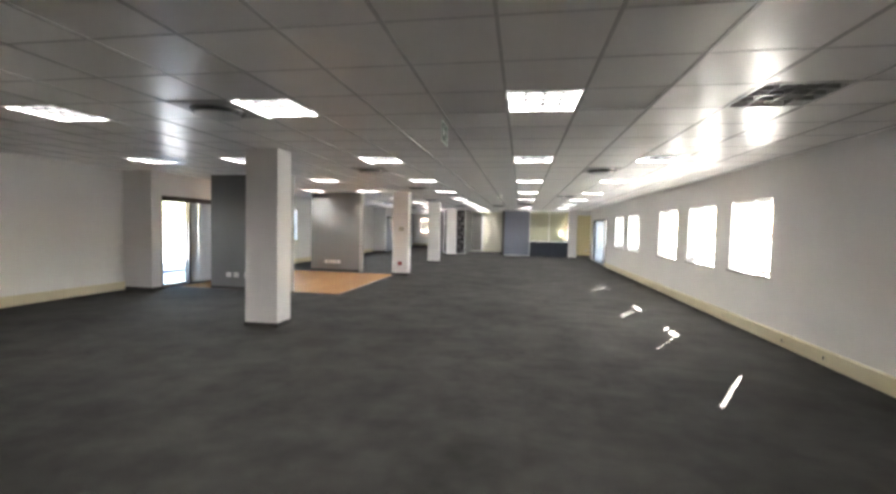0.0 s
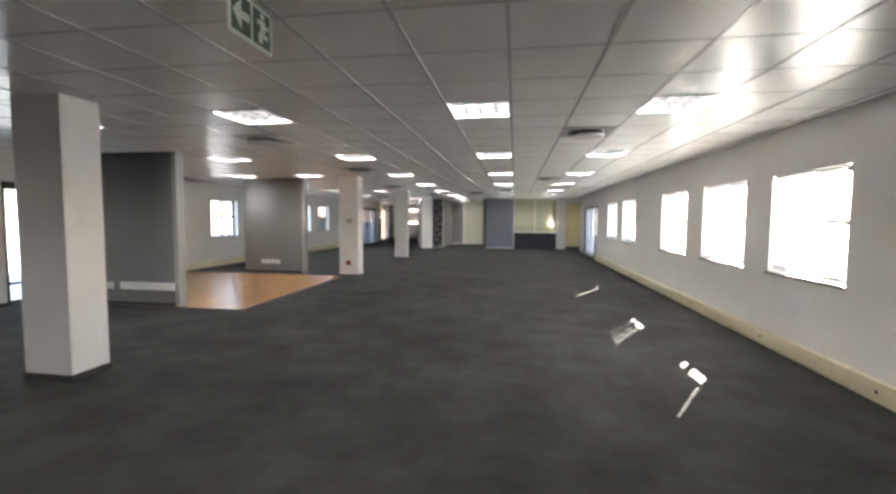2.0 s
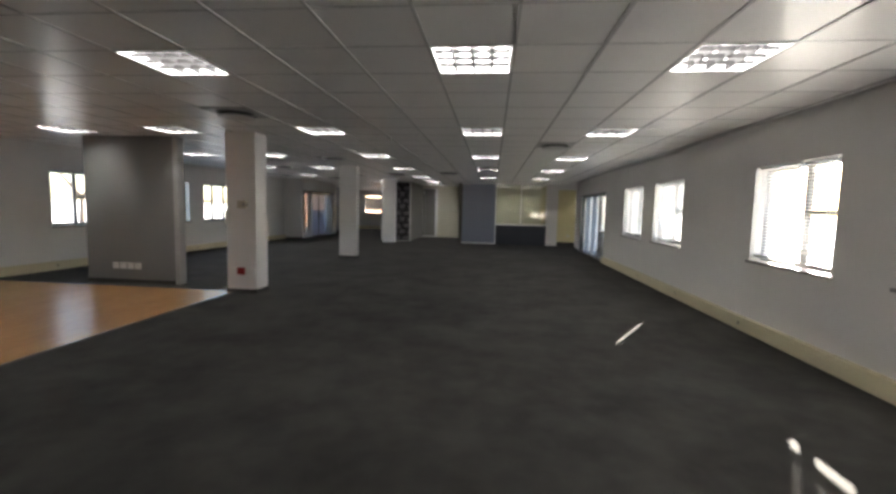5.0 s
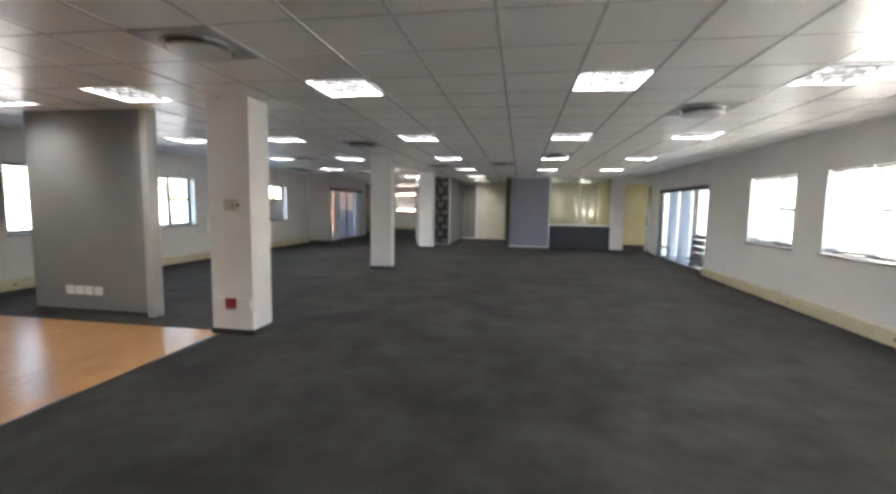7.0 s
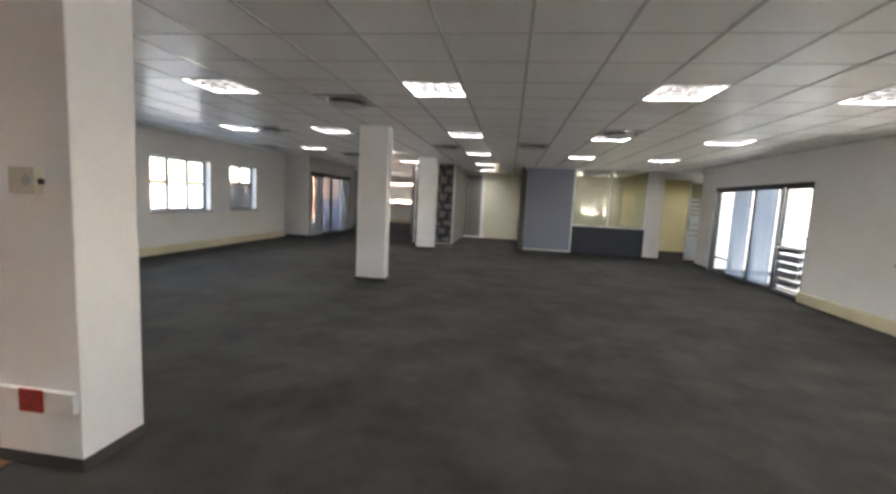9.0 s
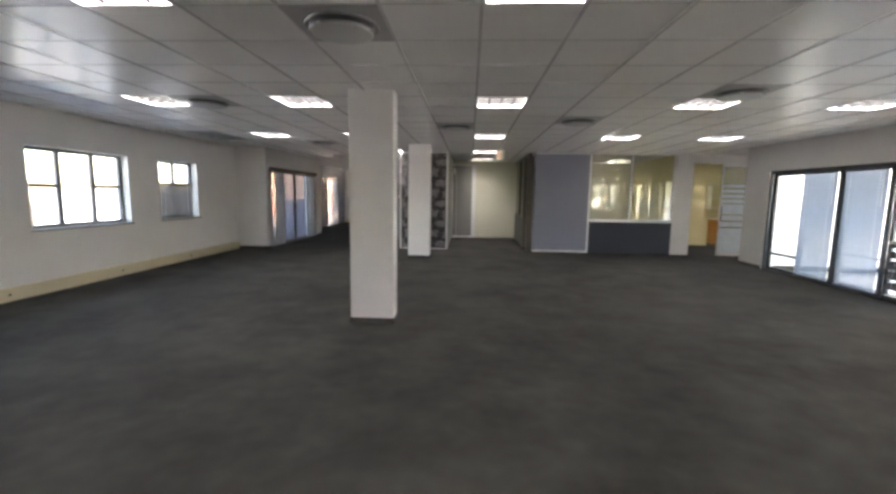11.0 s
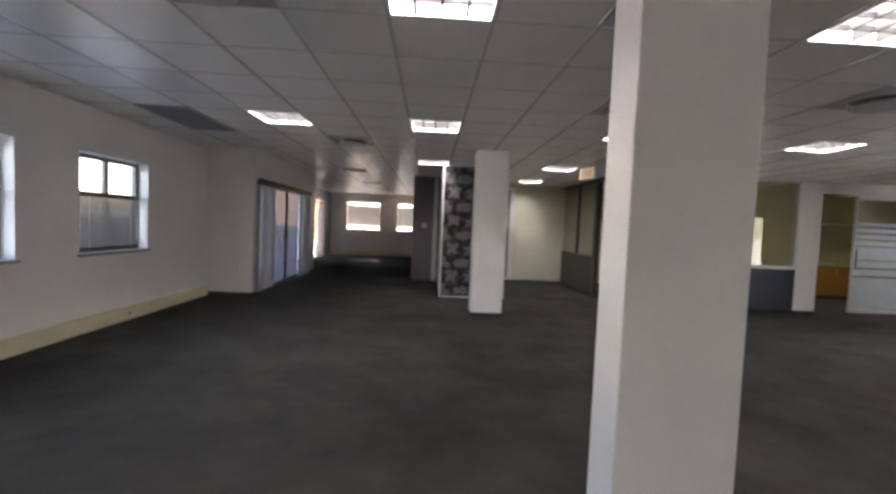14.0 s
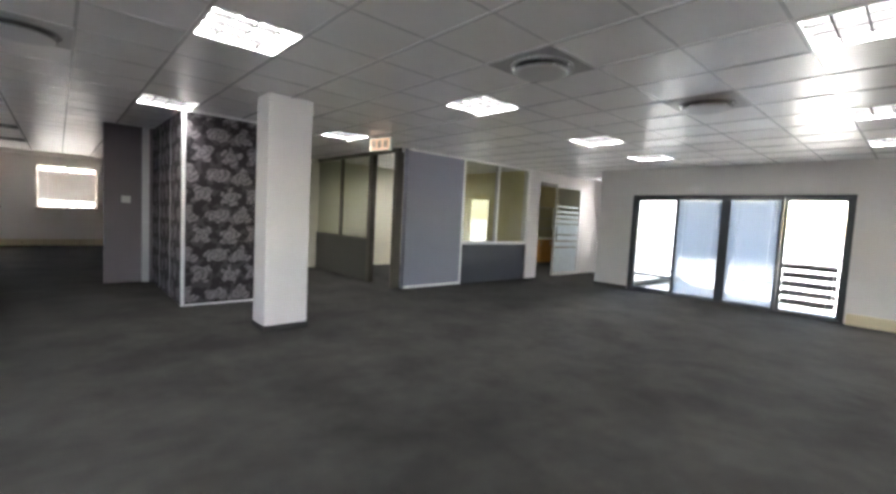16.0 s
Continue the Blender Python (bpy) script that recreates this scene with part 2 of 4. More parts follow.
TRUNK = mat("cream_trunking", (0.70, 0.63, 0.43), 0.4, var=0.06, scale=2.0, bump=0.03)
ALU_DARK = mat("charcoal_aluminium", (0.055, 0.058, 0.066), 0.4, metal=0.4, var=0.1)
ALU_BROWN = mat("bronze_aluminium", (0.060, 0.043, 0.032), 0.4, metal=0.4, var=0.1)
STEEL_FRAME = mat("window_frame_paint", (0.17, 0.165, 0.165), 0.45, var=0.1)
SHADED_SILL = mat("shaded_sill_paint", (0.30, 0.29, 0.28), 0.5, var=0.1)
PLASTIC = mat("white_plastic", (0.80, 0.79, 0.76), 0.35, var=0.03, bump=0)
BEIGE = mat("beige_plastic", (0.52, 0.48, 0.38), 0.4, var=0.05, bump=0)
RED = mat("red_plastic", (0.30, 0.012, 0.016), 0.35, var=0.05, bump=0)
DARK = mat("dark_plastic", (0.03, 0.03, 0.03), 0.4, var=0.05, bump=0)
VENT = mat("vent_grey", (0.36, 0.355, 0.35), 0.4, var=0.05)
VENT_DISC = mat("vent_disc", (0.55, 0.55, 0.545), 0.35, var=0.05)
VENT_RING = mat("vent_ring", (0.72, 0.72, 0.72), 0.25, metal=0.6, var=0.05)
# Same louvre twice: near black in lit fittings, to paint the cells' shade.
SHADED_BLADE = mat("shaded_louvre_blade", (0.055, 0.055, 0.054), 0.6, var=0.05, bump=0, spec=0.15)
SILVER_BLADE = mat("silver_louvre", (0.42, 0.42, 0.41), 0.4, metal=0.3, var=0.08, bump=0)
HANDLE = mat("brushed_steel", (0.42, 0.42, 0.41), 0.3, metal=0.9, var=0.05, bump=0)
WHITE_REFLECTOR = mat("lamp_reflector", (0.30, 0.30, 0.28), 0.4, var=0.05)
# Darker copy for dead fittings: their unlit inside is put into the colour.
DARKENED_REFLECTOR = mat("darkened_reflector", (0.06, 0.055, 0.05), 0.5, var=0.1)
PANEL = glow_mat("lit_tube", (1.0, 0.965, 0.95), LAMP * 2.1)
GREEN = mat("sign_green", (0.030, 0.088, 0.045), 0.4, var=0.05, bump=0)
SIGN_WHITE = mat("sign_white", (0.76, 0.85, 0.77), 0.4, var=0.03, bump=0)
SIGN_WARM = glow_mat("lit_sign_face", (0.80, 0.55, 0.36), 0.03)
GLASS = glass_mat("clear_glass")
GLASS_PART = glass_mat("partition_glass", (0.84, 0.855, 0.80), 1.8)
POST = mat("pale_grey_post", (0.42, 0.42, 0.41), 0.5, var=0.05)
# Frosted glass: light of paving and orange wall outside is put in tints.
FILM_LILAC_DAYLIGHT = cloth_mat("lilac_daylight_film", (0.36, 0.35, 0.39), 0.7)
FILM_PEACH_DAYLIGHT = cloth_mat("peach_daylight_film", (0.50, 0.42, 0.38), 0.8)
FROST = cloth_mat("frosted_film", (0.76, 0.82, 0.86), 0.65)
BLIND_WHITE = cloth_mat("white_blind_slat", (0.88, 0.88, 0.885), 0.62)
BLIND_BLUE = cloth_mat("pale_blind_slat", (0.37, 0.43, 0.53), 0.24)
BLIND_GREY = cloth_mat("grey_blind_fabric", (0.47, 0.46, 0.455), 0.38)
BLIND_PALE = cloth_mat("pale_blind_fabric", (0.52, 0.53, 0.56), 0.4)
BLIND_DARK = cloth_mat("dark_blind_slat", (0.20, 0.19, 0.19), 0.2)
BLIND_FAR = mat("grey_blind_slat", (0.40, 0.395, 0.40), 0.5, var=0.1, bump=0)
SLAT_STEEL = mat("dull_steel_slat", (0.10, 0.10, 0.115), 0.5, metal=0.3, var=0.1, bump=0)
PAPER = wallpaper_mat()
PAVING = mat("pale_paving", (0.63, 0.61, 0.58), 0.8, var=0.15, scale=0.8, fine=20, bump=0.1)
TERRACOTTA = mat("terracotta_render", (0.55, 0.27, 0.15), 0.8, var=0.12, scale=1.0)
BARK = mat("tree_bark", (0.16, 0.12, 0.09), 0.85, var=0.25, scale=8, bump=0.4)
DRY_LEAF = mat("dry_leaf", (0.26, 0.15, 0.11), 0.7, var=0.3, scale=2, bump=0)
ROOFING = mat("eave_board", (0.55, 0.54, 0.52), 0.7, var=0.1)

# ---- mesh helpers ----


def box(bm, x0, x1, y0, y1, z0, z1, bevel=0.0):
    vs = [bm.verts.new((x, y, z)) for z in (z0, z1) for y in (y0, y1) for x in (x0, x1)]
    fs = [bm.faces.new([vs[k] for k in q]) for q in ((0, 2, 3, 1), (4, 5, 7, 6), (0, 1, 5, 4), (2, 6, 7, 3), (0, 4, 6, 2), (1, 3, 7, 5))]
    if bevel:
        es = list({e for f in fs for e in f.edges})
        bmesh.ops.bevel(bm, geom=es, offset=bevel, segments=2, affect="EDGES", profile=0.6)
    return bm


def cyl(bm, c, axis, r, h, seg=16, r2=None):
    """A capped tube of radius r from c along +axis for h."""
    m = Vector((0, 0, 1)).rotation_difference(Vector(axis)).to_matrix().to_4x4()
    bmesh.ops.create_cone(bm, cap_ends=True, segments=seg, radius1=r, radius2=r if r2 is None else r2, depth=h,
                          matrix=Matrix.Translation(Vector(c) + Vector(axis) * h / 2) @ m)
    return bm


def mesh(name, bm, material):
    me = bpy.data.meshes.new(name)
    bm.normal_update()
    bm.to_mesh(me)
    bm.free()
    me.materials.append(material)
    return me


def part(name, bm, material, parent, label=""):
    ob = new(name, bm if isinstance(bm, bpy.types.Mesh) else mesh(name, bm, material))
    ob.parent = parent
    return tagged(ob, label)


def bx(*a, **k):
    return box(bmesh.new(), *a, **k)


def empty(name, m, label, category, group="", kind=""):
    ob = new(name)
    ob.empty_display_size = 0.1
    ob.matrix_basis = m
    return tagged(ob, label, category, group, kind)


def solid(name, bm, material, label, category, kind="structure", group=""):
    return tagged(new(name, mesh(name, bm, material)), label, category, group, kind)


# ---- plan ----
C = 2.52                                  # ceiling
XR, XL = 3.635, -8.29                     # long walls
XB1, XB2 = -7.50, -7.50                   # walls of the two bays
YB = 26.23                                # partition at the end
SILL_Z, HEAD_Z = 0.88, 2.005
T = 0.24
GX, GY, G = -0.012, 0.429, 0.592         # ceiling grid


def wall_y(name, x, side, y0, y1, openings, material=WALL, z1=2.62, thick=T, label="", cat="wall"):
    """A wall along y whose room face is at x; side is the way to its outer face. openings: (y0, y1, z0, z1)."""
    bm = bmesh.new()
    xa, xb = sorted((x, x + side * thick))
    at = y0
    for a, b, c, d in sorted(openings):
        box(bm, xa, xb, at, a, -0.05, z1)
        if c > 0.01:
            box(bm, xa, xb, a, b, -0.05, c)
        box(bm, xa, xb, a, b, d, z1)
        at = b
    box(bm, xa, xb, at, y1, -0.05, z1)
    return solid(name, bm, material, label, cat)


def wall_x(name, y, side, x0, x1, openings=(), material=WALL, z1=2.62, thick=T, label="", cat="wall"):
    bm = bmesh.new()
    ya, yb = sorted((y, y + side * thick))
    at = x0
    for a, b, c, d in sorted(openings):
        box(bm, at, a, ya, yb, -0.05, z1)
        if c > 0.01:
            box(bm, a, b, ya, yb, -0.05, c)
        box(bm, a, b, ya, yb, d, z1)
        at = b
    box(bm, at, x1, ya, yb, -0.05, z1)
    return solid(name, bm, material, label, cat)


WIN_R = [(8.62, 9.84), (10.43, 11.73), (12.41, 13.71), (15.71, 17.0), (17.67, 18.97)]
WIN_L = [(15.88, 17.12), (18.56, 19.85), (20.50, 22.23), (22.97, 24.11)]
DOOR_R = (20.73, 24.21)
BAY1, BAY2 = (9.98, 13.27), (25.80, 29.15)
FARW = [(-7.90, -6.55), (-5.85, -4.60)]
YF, XF = 36.0, -8.55                     # far room: end wall and garden wall
DOOR_F = (33.6, 34.9)

wall_y("wall_east", XR, 1, -1.6, 24.96, [(a, b, SILL_Z, HEAD_Z) for a, b in WIN_R] + [(*DOOR_R, 0, HEAD_Z)],
       label="long warm white painted wall with small deep windows")
wall_x("wall_east_return", 24.96, -1, XR + T + 0.003, 7.6, label="warm white return wall at the corner")
wall_y("wall_alcove", 7.4, 1, 24.963, 30.4, [], label="white end wall of the alcove")
wall_x("wall_south", -1.6, -1, -8.6, 4.0, label="plain white wall closing the hall")
wall_y("wall_west_near", -8.2, -1, -1.597, 9.72, [], label="white painted outer wall above cream trunking")
wall_x("wall_bay_1_south", 9.72, 1, -8.5, XB1 - T - 0.003, label="white nib wall beside the glazed bay")
wall_y("wall_bay_1", XB1, -1, 9.72, 13.65, [(*BAY1, 0, HEAD_Z)], label="white wall of the glazed bay")
wall_x("wall_bay_1_north", 13.65, -1, -8.6, XB1 - T - 0.003, label="white return of the glazed bay")
wall_y("wall_west", XL, -1, 13.653, 25.64, [(a, b, SILL_Z, HEAD_Z) for a, b in WIN_L],
       label="cool white painted outer wall with small windows")
wall_x("wall_bay_2_south", 25.62, 1, XL - T, XB2 - T - 0.003, label="white nib wall beside the second bay")
wall_y("wall_bay_2", XB2, -1, 25.62, 29.6, [(*BAY2, 0, HEAD_Z + 0.03)], label="white wall of the second glazed bay")
wall_x("wall_bay_2_north", 29.6, -1, -8.9, XB2 - T - 0.003, material=BLUE_GREY, label="grey return wall of the second bay")
wall_y("wall_west_far", XF, -1, 29.603, YF, [(*DOOR_F, 0, 2.10)], material=BLUE_GREY, label="grey wall with a glazed garden door")
wall_x("wall_north_far", YF, 1, -8.85, 2.0, [(a, b, 1.03, 2.18) for a, b in FARW], label="white end wall with two square windows")
wall_y("wall_far_inner", -3.10, 1, 29.8, YF - 0.003, [], thick=0.12, label="white inner wall of the far room")

# floor: one carpet sheet, laid round the laminate field
WX0, WX1, WY0, WY1 = XL, -3.65, 10.43, 14.62
bm = bmesh.new()
for a, b, c, d in ((-8.9, 4.2, -2.0, WY0), (WX1, 4.2, WY0, WY1), (-8.9, 4.2, WY1, 24.5), (-8.9, 7.8, 24.5, 36.4)):
    box(bm, a, b, c, d, -0.08, 0.0)
solid("floor", bm, CARPET, "worn charcoal grey-brown carpet over the whole hall", "carpet")

# ceiling: slab, tiles and bars
# Rows -2 and 3 are unseen, carried on from the rest of the grid.
LIT = {(i, j) for i in (-8, -4, 0, 3) for j in (-2, 3, 13, 18, 23, 28, 33, 38)}
LIT -= {(-8, 3), (-8, -2)}
LIT |= {(-11, j) for j in (13, 23, 28, 33, 38)}
# Unseen lamps (3, 47), (7, 45), (8, 42) are added to brighten rooms.
LIT |= {(-8, 8), (-4, 8), (0, 8), (-8, 43), (-4, 43), (-4, 47), (1, 47), (3, 47), (8, 42), (7, 45)}
DEAD = {(3, 8), (-11, 46), (-11, 51), (-11, 55)}
cells = LIT | DEAD


def spot(i, j):
    """The middle of a cell of the ceiling grid."""
    return pose(GX + (i + 0.5) * G, GY + (j + 0.5) * G, C)


bm = bmesh.new()
i0, i1, j0, j1 = -15, 13, -4, 61
for i in range(i0, i1):
    for j in range(j0, j1):
        if (i, j) in cells or (i > 6 and j < 41):
            continue
        x, y = GX + i * G, GY + j * G
        q = [bm.verts.new(v) for v in ((x, y, C + 0.004), (x, y + G, C + 0.004), (x + G, y + G, C + 0.004), (x + G, y, C + 0.004))]
        bm.faces.new(q)
box(bm, GX + i0 * G, 3.87, GY + j0 * G, GY + j1 * G, C + 0.13, C + 0.2)
box(bm, 3.871, GX + i1 * G, 24.8, GY + j1 * G, C + 0.13, C + 0.2)
solid("ceiling", bm, TILE, "suspended ceiling of square off-white tiles", "ceiling")
bm = bmesh.new()
for i in range(i0, i1 + 1):
    x = GX + i * G
    box(bm, x - 0.010, x + 0.010, GY + (j0 if i < 7 else 41) * G, GY + j1 * G, C - 0.003, C + 0.022)
solid("ceiling_trim", bm, TBAR, "satin metal main bars of the ceiling grid", "ceiling grid")
bm = bmesh.new()
for j in range(j0, j1 + 1):
    y = GY + j * G
    box(bm, GX + i0 * G, 3.87 if j < 41 else GX + i1 * G, y - 0.009, y + 0.009, C + 0.001, C + 0.02)
solid("ceiling_trim", bm, CROSS_BAR, "pale metal cross bars between the ceiling tiles", "ceiling grid")
# Unseen; eaves sized to block the sun, the north one added only for that.
bm = bmesh.new()
box(bm, XR + T, 5.25, -2.2, 19.9, 2.56, 2.72)
box(bm, XR + T, 7.6, 19.9, 25.0, 2.56, 2.72)
box(bm, -9.3, XL - T - 0.02, -2.2, 39.45, 2.63, 2.75)
box(bm, -9.3, XR + T, -2.2, 39.45, 2.751, 2.9)
box(bm, XL - T - 0.02, XR + T, 36.25, 39.45, 2.63, 2.75)
box(bm, XR + T, 7.9, 24.8, 39.45, 2.751, 2.9)
solid("roof", bm, ROOFING, "unseen flat roof slab, eaves extended to block the sun", "roof")

# outside
solid("ground", bx(-900, 900, -900, 900, -0.6, -0.12), PAVING, "pale sunlit paving around the building", "ground")
solid("boundary_wall", bx(-13.4, -13.1, 33.5, 75.0, -0.1, 3.4), TERRACOTTA, "terracotta rendered garden wall", "garden wall")

garden_rail = empty("garden_rail", pose(XB1 - 2.6, 9.3, -0.12), "dark metal garden rail on thin posts outside the bay", "garden rail")
for z in (0.60, 1.06):
    part("rail_bar", bx(-0.016, 0.016, -2.4, 2.0, z, z + 0.032), ALU_DARK, garden_rail)
for y in (-2.4, -0.2, 2.0):
    part("rail_post", bx(-0.022, 0.022, y - 0.022, y + 0.022, 0, 1.11), ALU_DARK, garden_rail)


def garden_tree(x, y, height, seed):
    """A dry garden tree: tapered trunk, forking limbs and a loose crown of small leaves on the twigs."""
    rnd = random.Random(seed)
    root = empty("tree", pose(x, y, -0.12), "sparse garden tree with dry pinkish brown leaves", "tree", "garden trees")
    wood, leaves = bmesh.new(), bmesh.new()

    def limb(a, b, ra, rb):
        d = b - a
        bmesh.ops.create_cone(wood, cap_ends=True, segments=7, radius1=ra, radius2=rb, depth=d.length,
                              matrix=Matrix.Translation((a + b) / 2) @ Vector((0, 0, 1)).rotation_difference(d.normalized()).to_matrix().to_4x4())

    def grow(a, d, length, r, level):
        b = a + d * length
        limb(a, b, r, r * 0.62)
        if level == 0:
            for _ in range(26):
                c = b + Vector((rnd.gauss(0, 0.24), rnd.gauss(0, 0.24), rnd.gauss(0, 0.18)))
                u = Vector((rnd.gauss(0, 1), rnd.gauss(0, 1), rnd.gauss(0, 1))).normalized() * 0.07
                w = u.orthogonal().normalized() * 0.035
                leaves.faces.new([leaves.verts.new(v) for v in (c - u, c + w, c + u, c - w)])
            return
        for _ in range(3 if level > 1 else 4):
            side = Vector((rnd.gauss(0, 1), rnd.gauss(0, 1), rnd.gauss(0.35, 0.5))).normalized()
            grow(b, (d * 0.75 + side * 0.75).normalized(), length * rnd.uniform(0.62, 0.8), r * 0.6, level - 1)

    grow(Vector((0, 0, 0)), Vector((rnd.uniform(-0.08, 0.08), rnd.uniform(-0.08, 0.08), 1)).normalized(), height * 0.34, 0.11, 3)
    part("trunk", wood, BARK, root)
    part("crown", leaves, DRY_LEAF, root, "dry pinkish brown leaves")


for x, y, height, seed in ((-17.5, 12.6, 5.2, 3), (-15.5, 17.8, 4.6, 5), (-14.6, 22.6, 4.8, 8), (-16.5, 28.2, 5.4, 13), (-19.5, 8.4, 5.6, 21)):
    garden_tree(x, y, height, seed)

# ---- ceiling fittings ----


def light_fitting(lit):
    m = Matrix.Translation((0, 0, C))
    root = empty("ceiling_light", m, "square recessed ceiling light, lit behind louvres coloured dark as if shaded" if lit else
                 "square recessed ceiling light without tubes, dark behind silver louvres", "ceiling light", "recessed ceiling lights")
    h = 0.288
    bm = bmesh.new()
    for a, b, c, d in ((-h, h, -h, -h + 0.014), (-h, h, h - 0.014, h), (-h, -h + 0.014, -h + 0.014, h - 0.014), (h - 0.014, h, -h + 0.014, h - 0.014)):
        box(bm, a, b, c, d, -0.006, 0.115)
    part("frame", bm, WHITE_TRIM, root)
    part("reflector", bx(-h + 0.014, h - 0.014, -h + 0.014, h - 0.014, 0.106, 0.115), WHITE_REFLECTOR if lit else DARKENED_REFLECTOR, root)
    for x in (-0.213, -0.071, 0.071, 0.213) if lit else ():
        part("tube", bx(x - 0.033, x + 0.033, -0.272, 0.272, 0.084, 0.1055), PANEL, root)
    # deep parabolic blades along the tubes, shallow ones across
    for turn, pts in ((0, ((-0.0015, 0.083), (0.0015, 0.083), (0.003, 0.045), (0.007, 0.002), (-0.007, 0.002), (-0.003, 0.045))),
                      (90, ((-0.002, 0.034), (0.002, 0.034), (0.003, 0.020), (0.005, 0.003), (-0.005, 0.003), (-0.003, 0.020)))):
        bm = bmesh.new()
        lo = [bm.verts.new((x, -h + 0.015, z)) for x, z in pts]
        hi = [bm.verts.new((x, h - 0.015, z)) for x, z in pts]
        bm.faces.new(lo), bm.faces.new(hi[::-1])
        for q in range(6):
            bm.faces.new((lo[q], hi[q], hi[(q + 1) % 6], lo[(q + 1) % 6]))
        bmesh.ops.recalc_face_normals(bm, faces=bm.faces)
        bl = mesh("louvre", bm, SHADED_BLADE if lit else SILVER_BLADE)
        for k in (-1, 0, 1):
            o = part("louvre", bl, None, root)
            o.matrix_basis = pose(0, 0, 0, 0, 0, turn) @ Matrix.Translation((k * 0.142, 0, 0))
    return root


def fittings(spots, lit):
    first = None
    for i, j in sorted(spots):
        if first is None:
            first = light_fitting(lit)
            first.matrix_basis = spot(i, j)
        else:
            copy_thing(first, spot(i, j))


fittings(LIT, True)
fittings(DEAD, False)


def diffuser():
    root = empty("ceiling_diffuser", pose(0, 0, C), "round air diffuser on a square grey ceiling plate", "air vent", "round air diffusers")
    part("plate", bx(-0.290, 0.290, -0.290, 0.290, -0.008, 0.004, bevel=0.003), VENT, root)
    seg = 40

    def turned(name, prof, material, label=""):
        bm = bmesh.new()
        rings = [[bm.verts.new((r * math.cos(2 * math.pi * s / seg), r * math.sin(2 * math.pi * s / seg), z)) for s in range(seg)] for r, z in prof]
        for a, b in zip(rings, rings[1:]):
            for s in range(seg):
                bm.faces.new((a[s], b[s], b[(s + 1) % seg], a[(s + 1) % seg]))
        for ring in (rings[0], rings[-1]):
            bm.faces.new(ring)
        bmesh.ops.recalc_face_normals(bm, faces=bm.faces)
        ob = part(name, bm, material, root, label)
        for f in ob.data.polygons:
            f.use_smooth = len(f.vertices) == 4
        return ob

    turned("collar", ((0.232, -0.0085), (0.236, -0.016), (0.228, -0.022), (0.214, -0.017), (0.212, -0.0095)), VENT_RING, "bright round collar")
    # Shadow of the slot is put into the neck's dark colour.
    turned("neck", ((0.205, -0.0095), (0.170, -0.034), (0.165, -0.040)), DARK, "throat behind the disc, coloured dark as if in shade")
    turned("disc", ((0.178, -0.038), (0.196, -0.042), (0.203, -0.050), (0.199, -0.058), (0.185, -0.062), (0.120, -0.066), (0.040, -0.068)), VENT_DISC)
    turned("rim", ((0.2035, -0.044), (0.209, -0.048), (0.209, -0.053), (0.2035, -0.056)), VENT_RING, "thin chrome rim")
    return root


first = None
for i, j in ((-5, 8), (2, 15), (-5, 15), (-5, 21), (2, 25), (-6, 29), (0, 32), (-10, 33), (-5, 36), (-2, 35), (-10, 40)):
    if first is None:
        first = diffuser()
        first.matrix_basis = spot(i, j)
    else:
        copy_thing(first, spot(i, j))

grille = empty("return_grille", pose(-7.41, 23.52, C), "long grey return-air grille in the ceiling", "air vent")
bm = bmesh.new()
for a, b, c, d in ((-0.29, 0.29, -0.59, -0.56), (-0.29, 0.29, 0.56, 0.59), (-0.29, -0.26, -0.56, 0.56), (0.26, 0.29, -0.56, 0.56)):
    box(bm, a, b, c, d, -0.012, 0.004)
part("frame", bm, VENT, grille)
part("backing", bx(-0.26, 0.26, -0.56, 0.56, 0.0, 0.004), DARK, grille)
bm = bmesh.new()
box(bm, -0.26, 0.26, -0.012, 0.012, -0.009, -0.003)
sl = mesh("slat", bm, VENT)
for k in range(22):
    o = part("slat", sl, VENT, grille)
    o.matrix_basis = pose(0, -0.535 + k * 0.051, 0, 25, 0, 0)


def exit_sign(m, arrow_left, face, ink, label):
    """A double-sided sign board hung from the ceiling; its face looks along local -y."""
    root = empty("exit_sign", m, label, "exit sign")
    part("board", bx(-0.21, 0.21, -0.006, 0.006, -0.125, 0.125, bevel=0.003), ink, root)
    part("arrow_field", bx(-0.188, -0.013, -0.009, -0.0065, -0.102, 0.102), face, root)
    part("figure_field", bx(0.013, 0.188, -0.009, -0.0065, -0.102, 0.102), face, root)
    bm = bmesh.new()
    box(bm, -0.14, -0.03, -0.012, -0.0095, -0.022, 0.022)
    f = [bm.verts.new((x, -0.0122, z)) for x, z in ((-0.185, 0), (-0.105, -0.085), (-0.105, 0.085))]
    bm.faces.new(f)
    part("arrow", bm, ink, root)
    bm = bmesh.new()
    for x0, x1, z0, z1 in ((0.085, 0.12, 0.06, 0.09), (0.08, 0.125, -0.02, 0.052), (0.125, 0.165, 0.01, 0.03), (0.045, 0.08, 0.02, 0.04),
                           (0.105, 0.155, -0.05, -0.024), (0.06, 0.1, -0.085, -0.024)):
        box(bm, x0, x1, -0.012, -0.0095, z0, z1)
    part("symbol", bm, ink, root)
    for x in (-0.17, 0.17):
        part("hanger", cyl(bmesh.new(), (x, 0, 0.12), (0, 0, 1), 0.004, 0.12, 8), DARK, root)
    return root


exit_sign(pose(-0.66, 6.18, 2.425, 0, 0, 90) @ Matrix.Scale(0.84, 4), True, GREEN, SIGN_WHITE, "green and white hanging exit sign with an arrow")
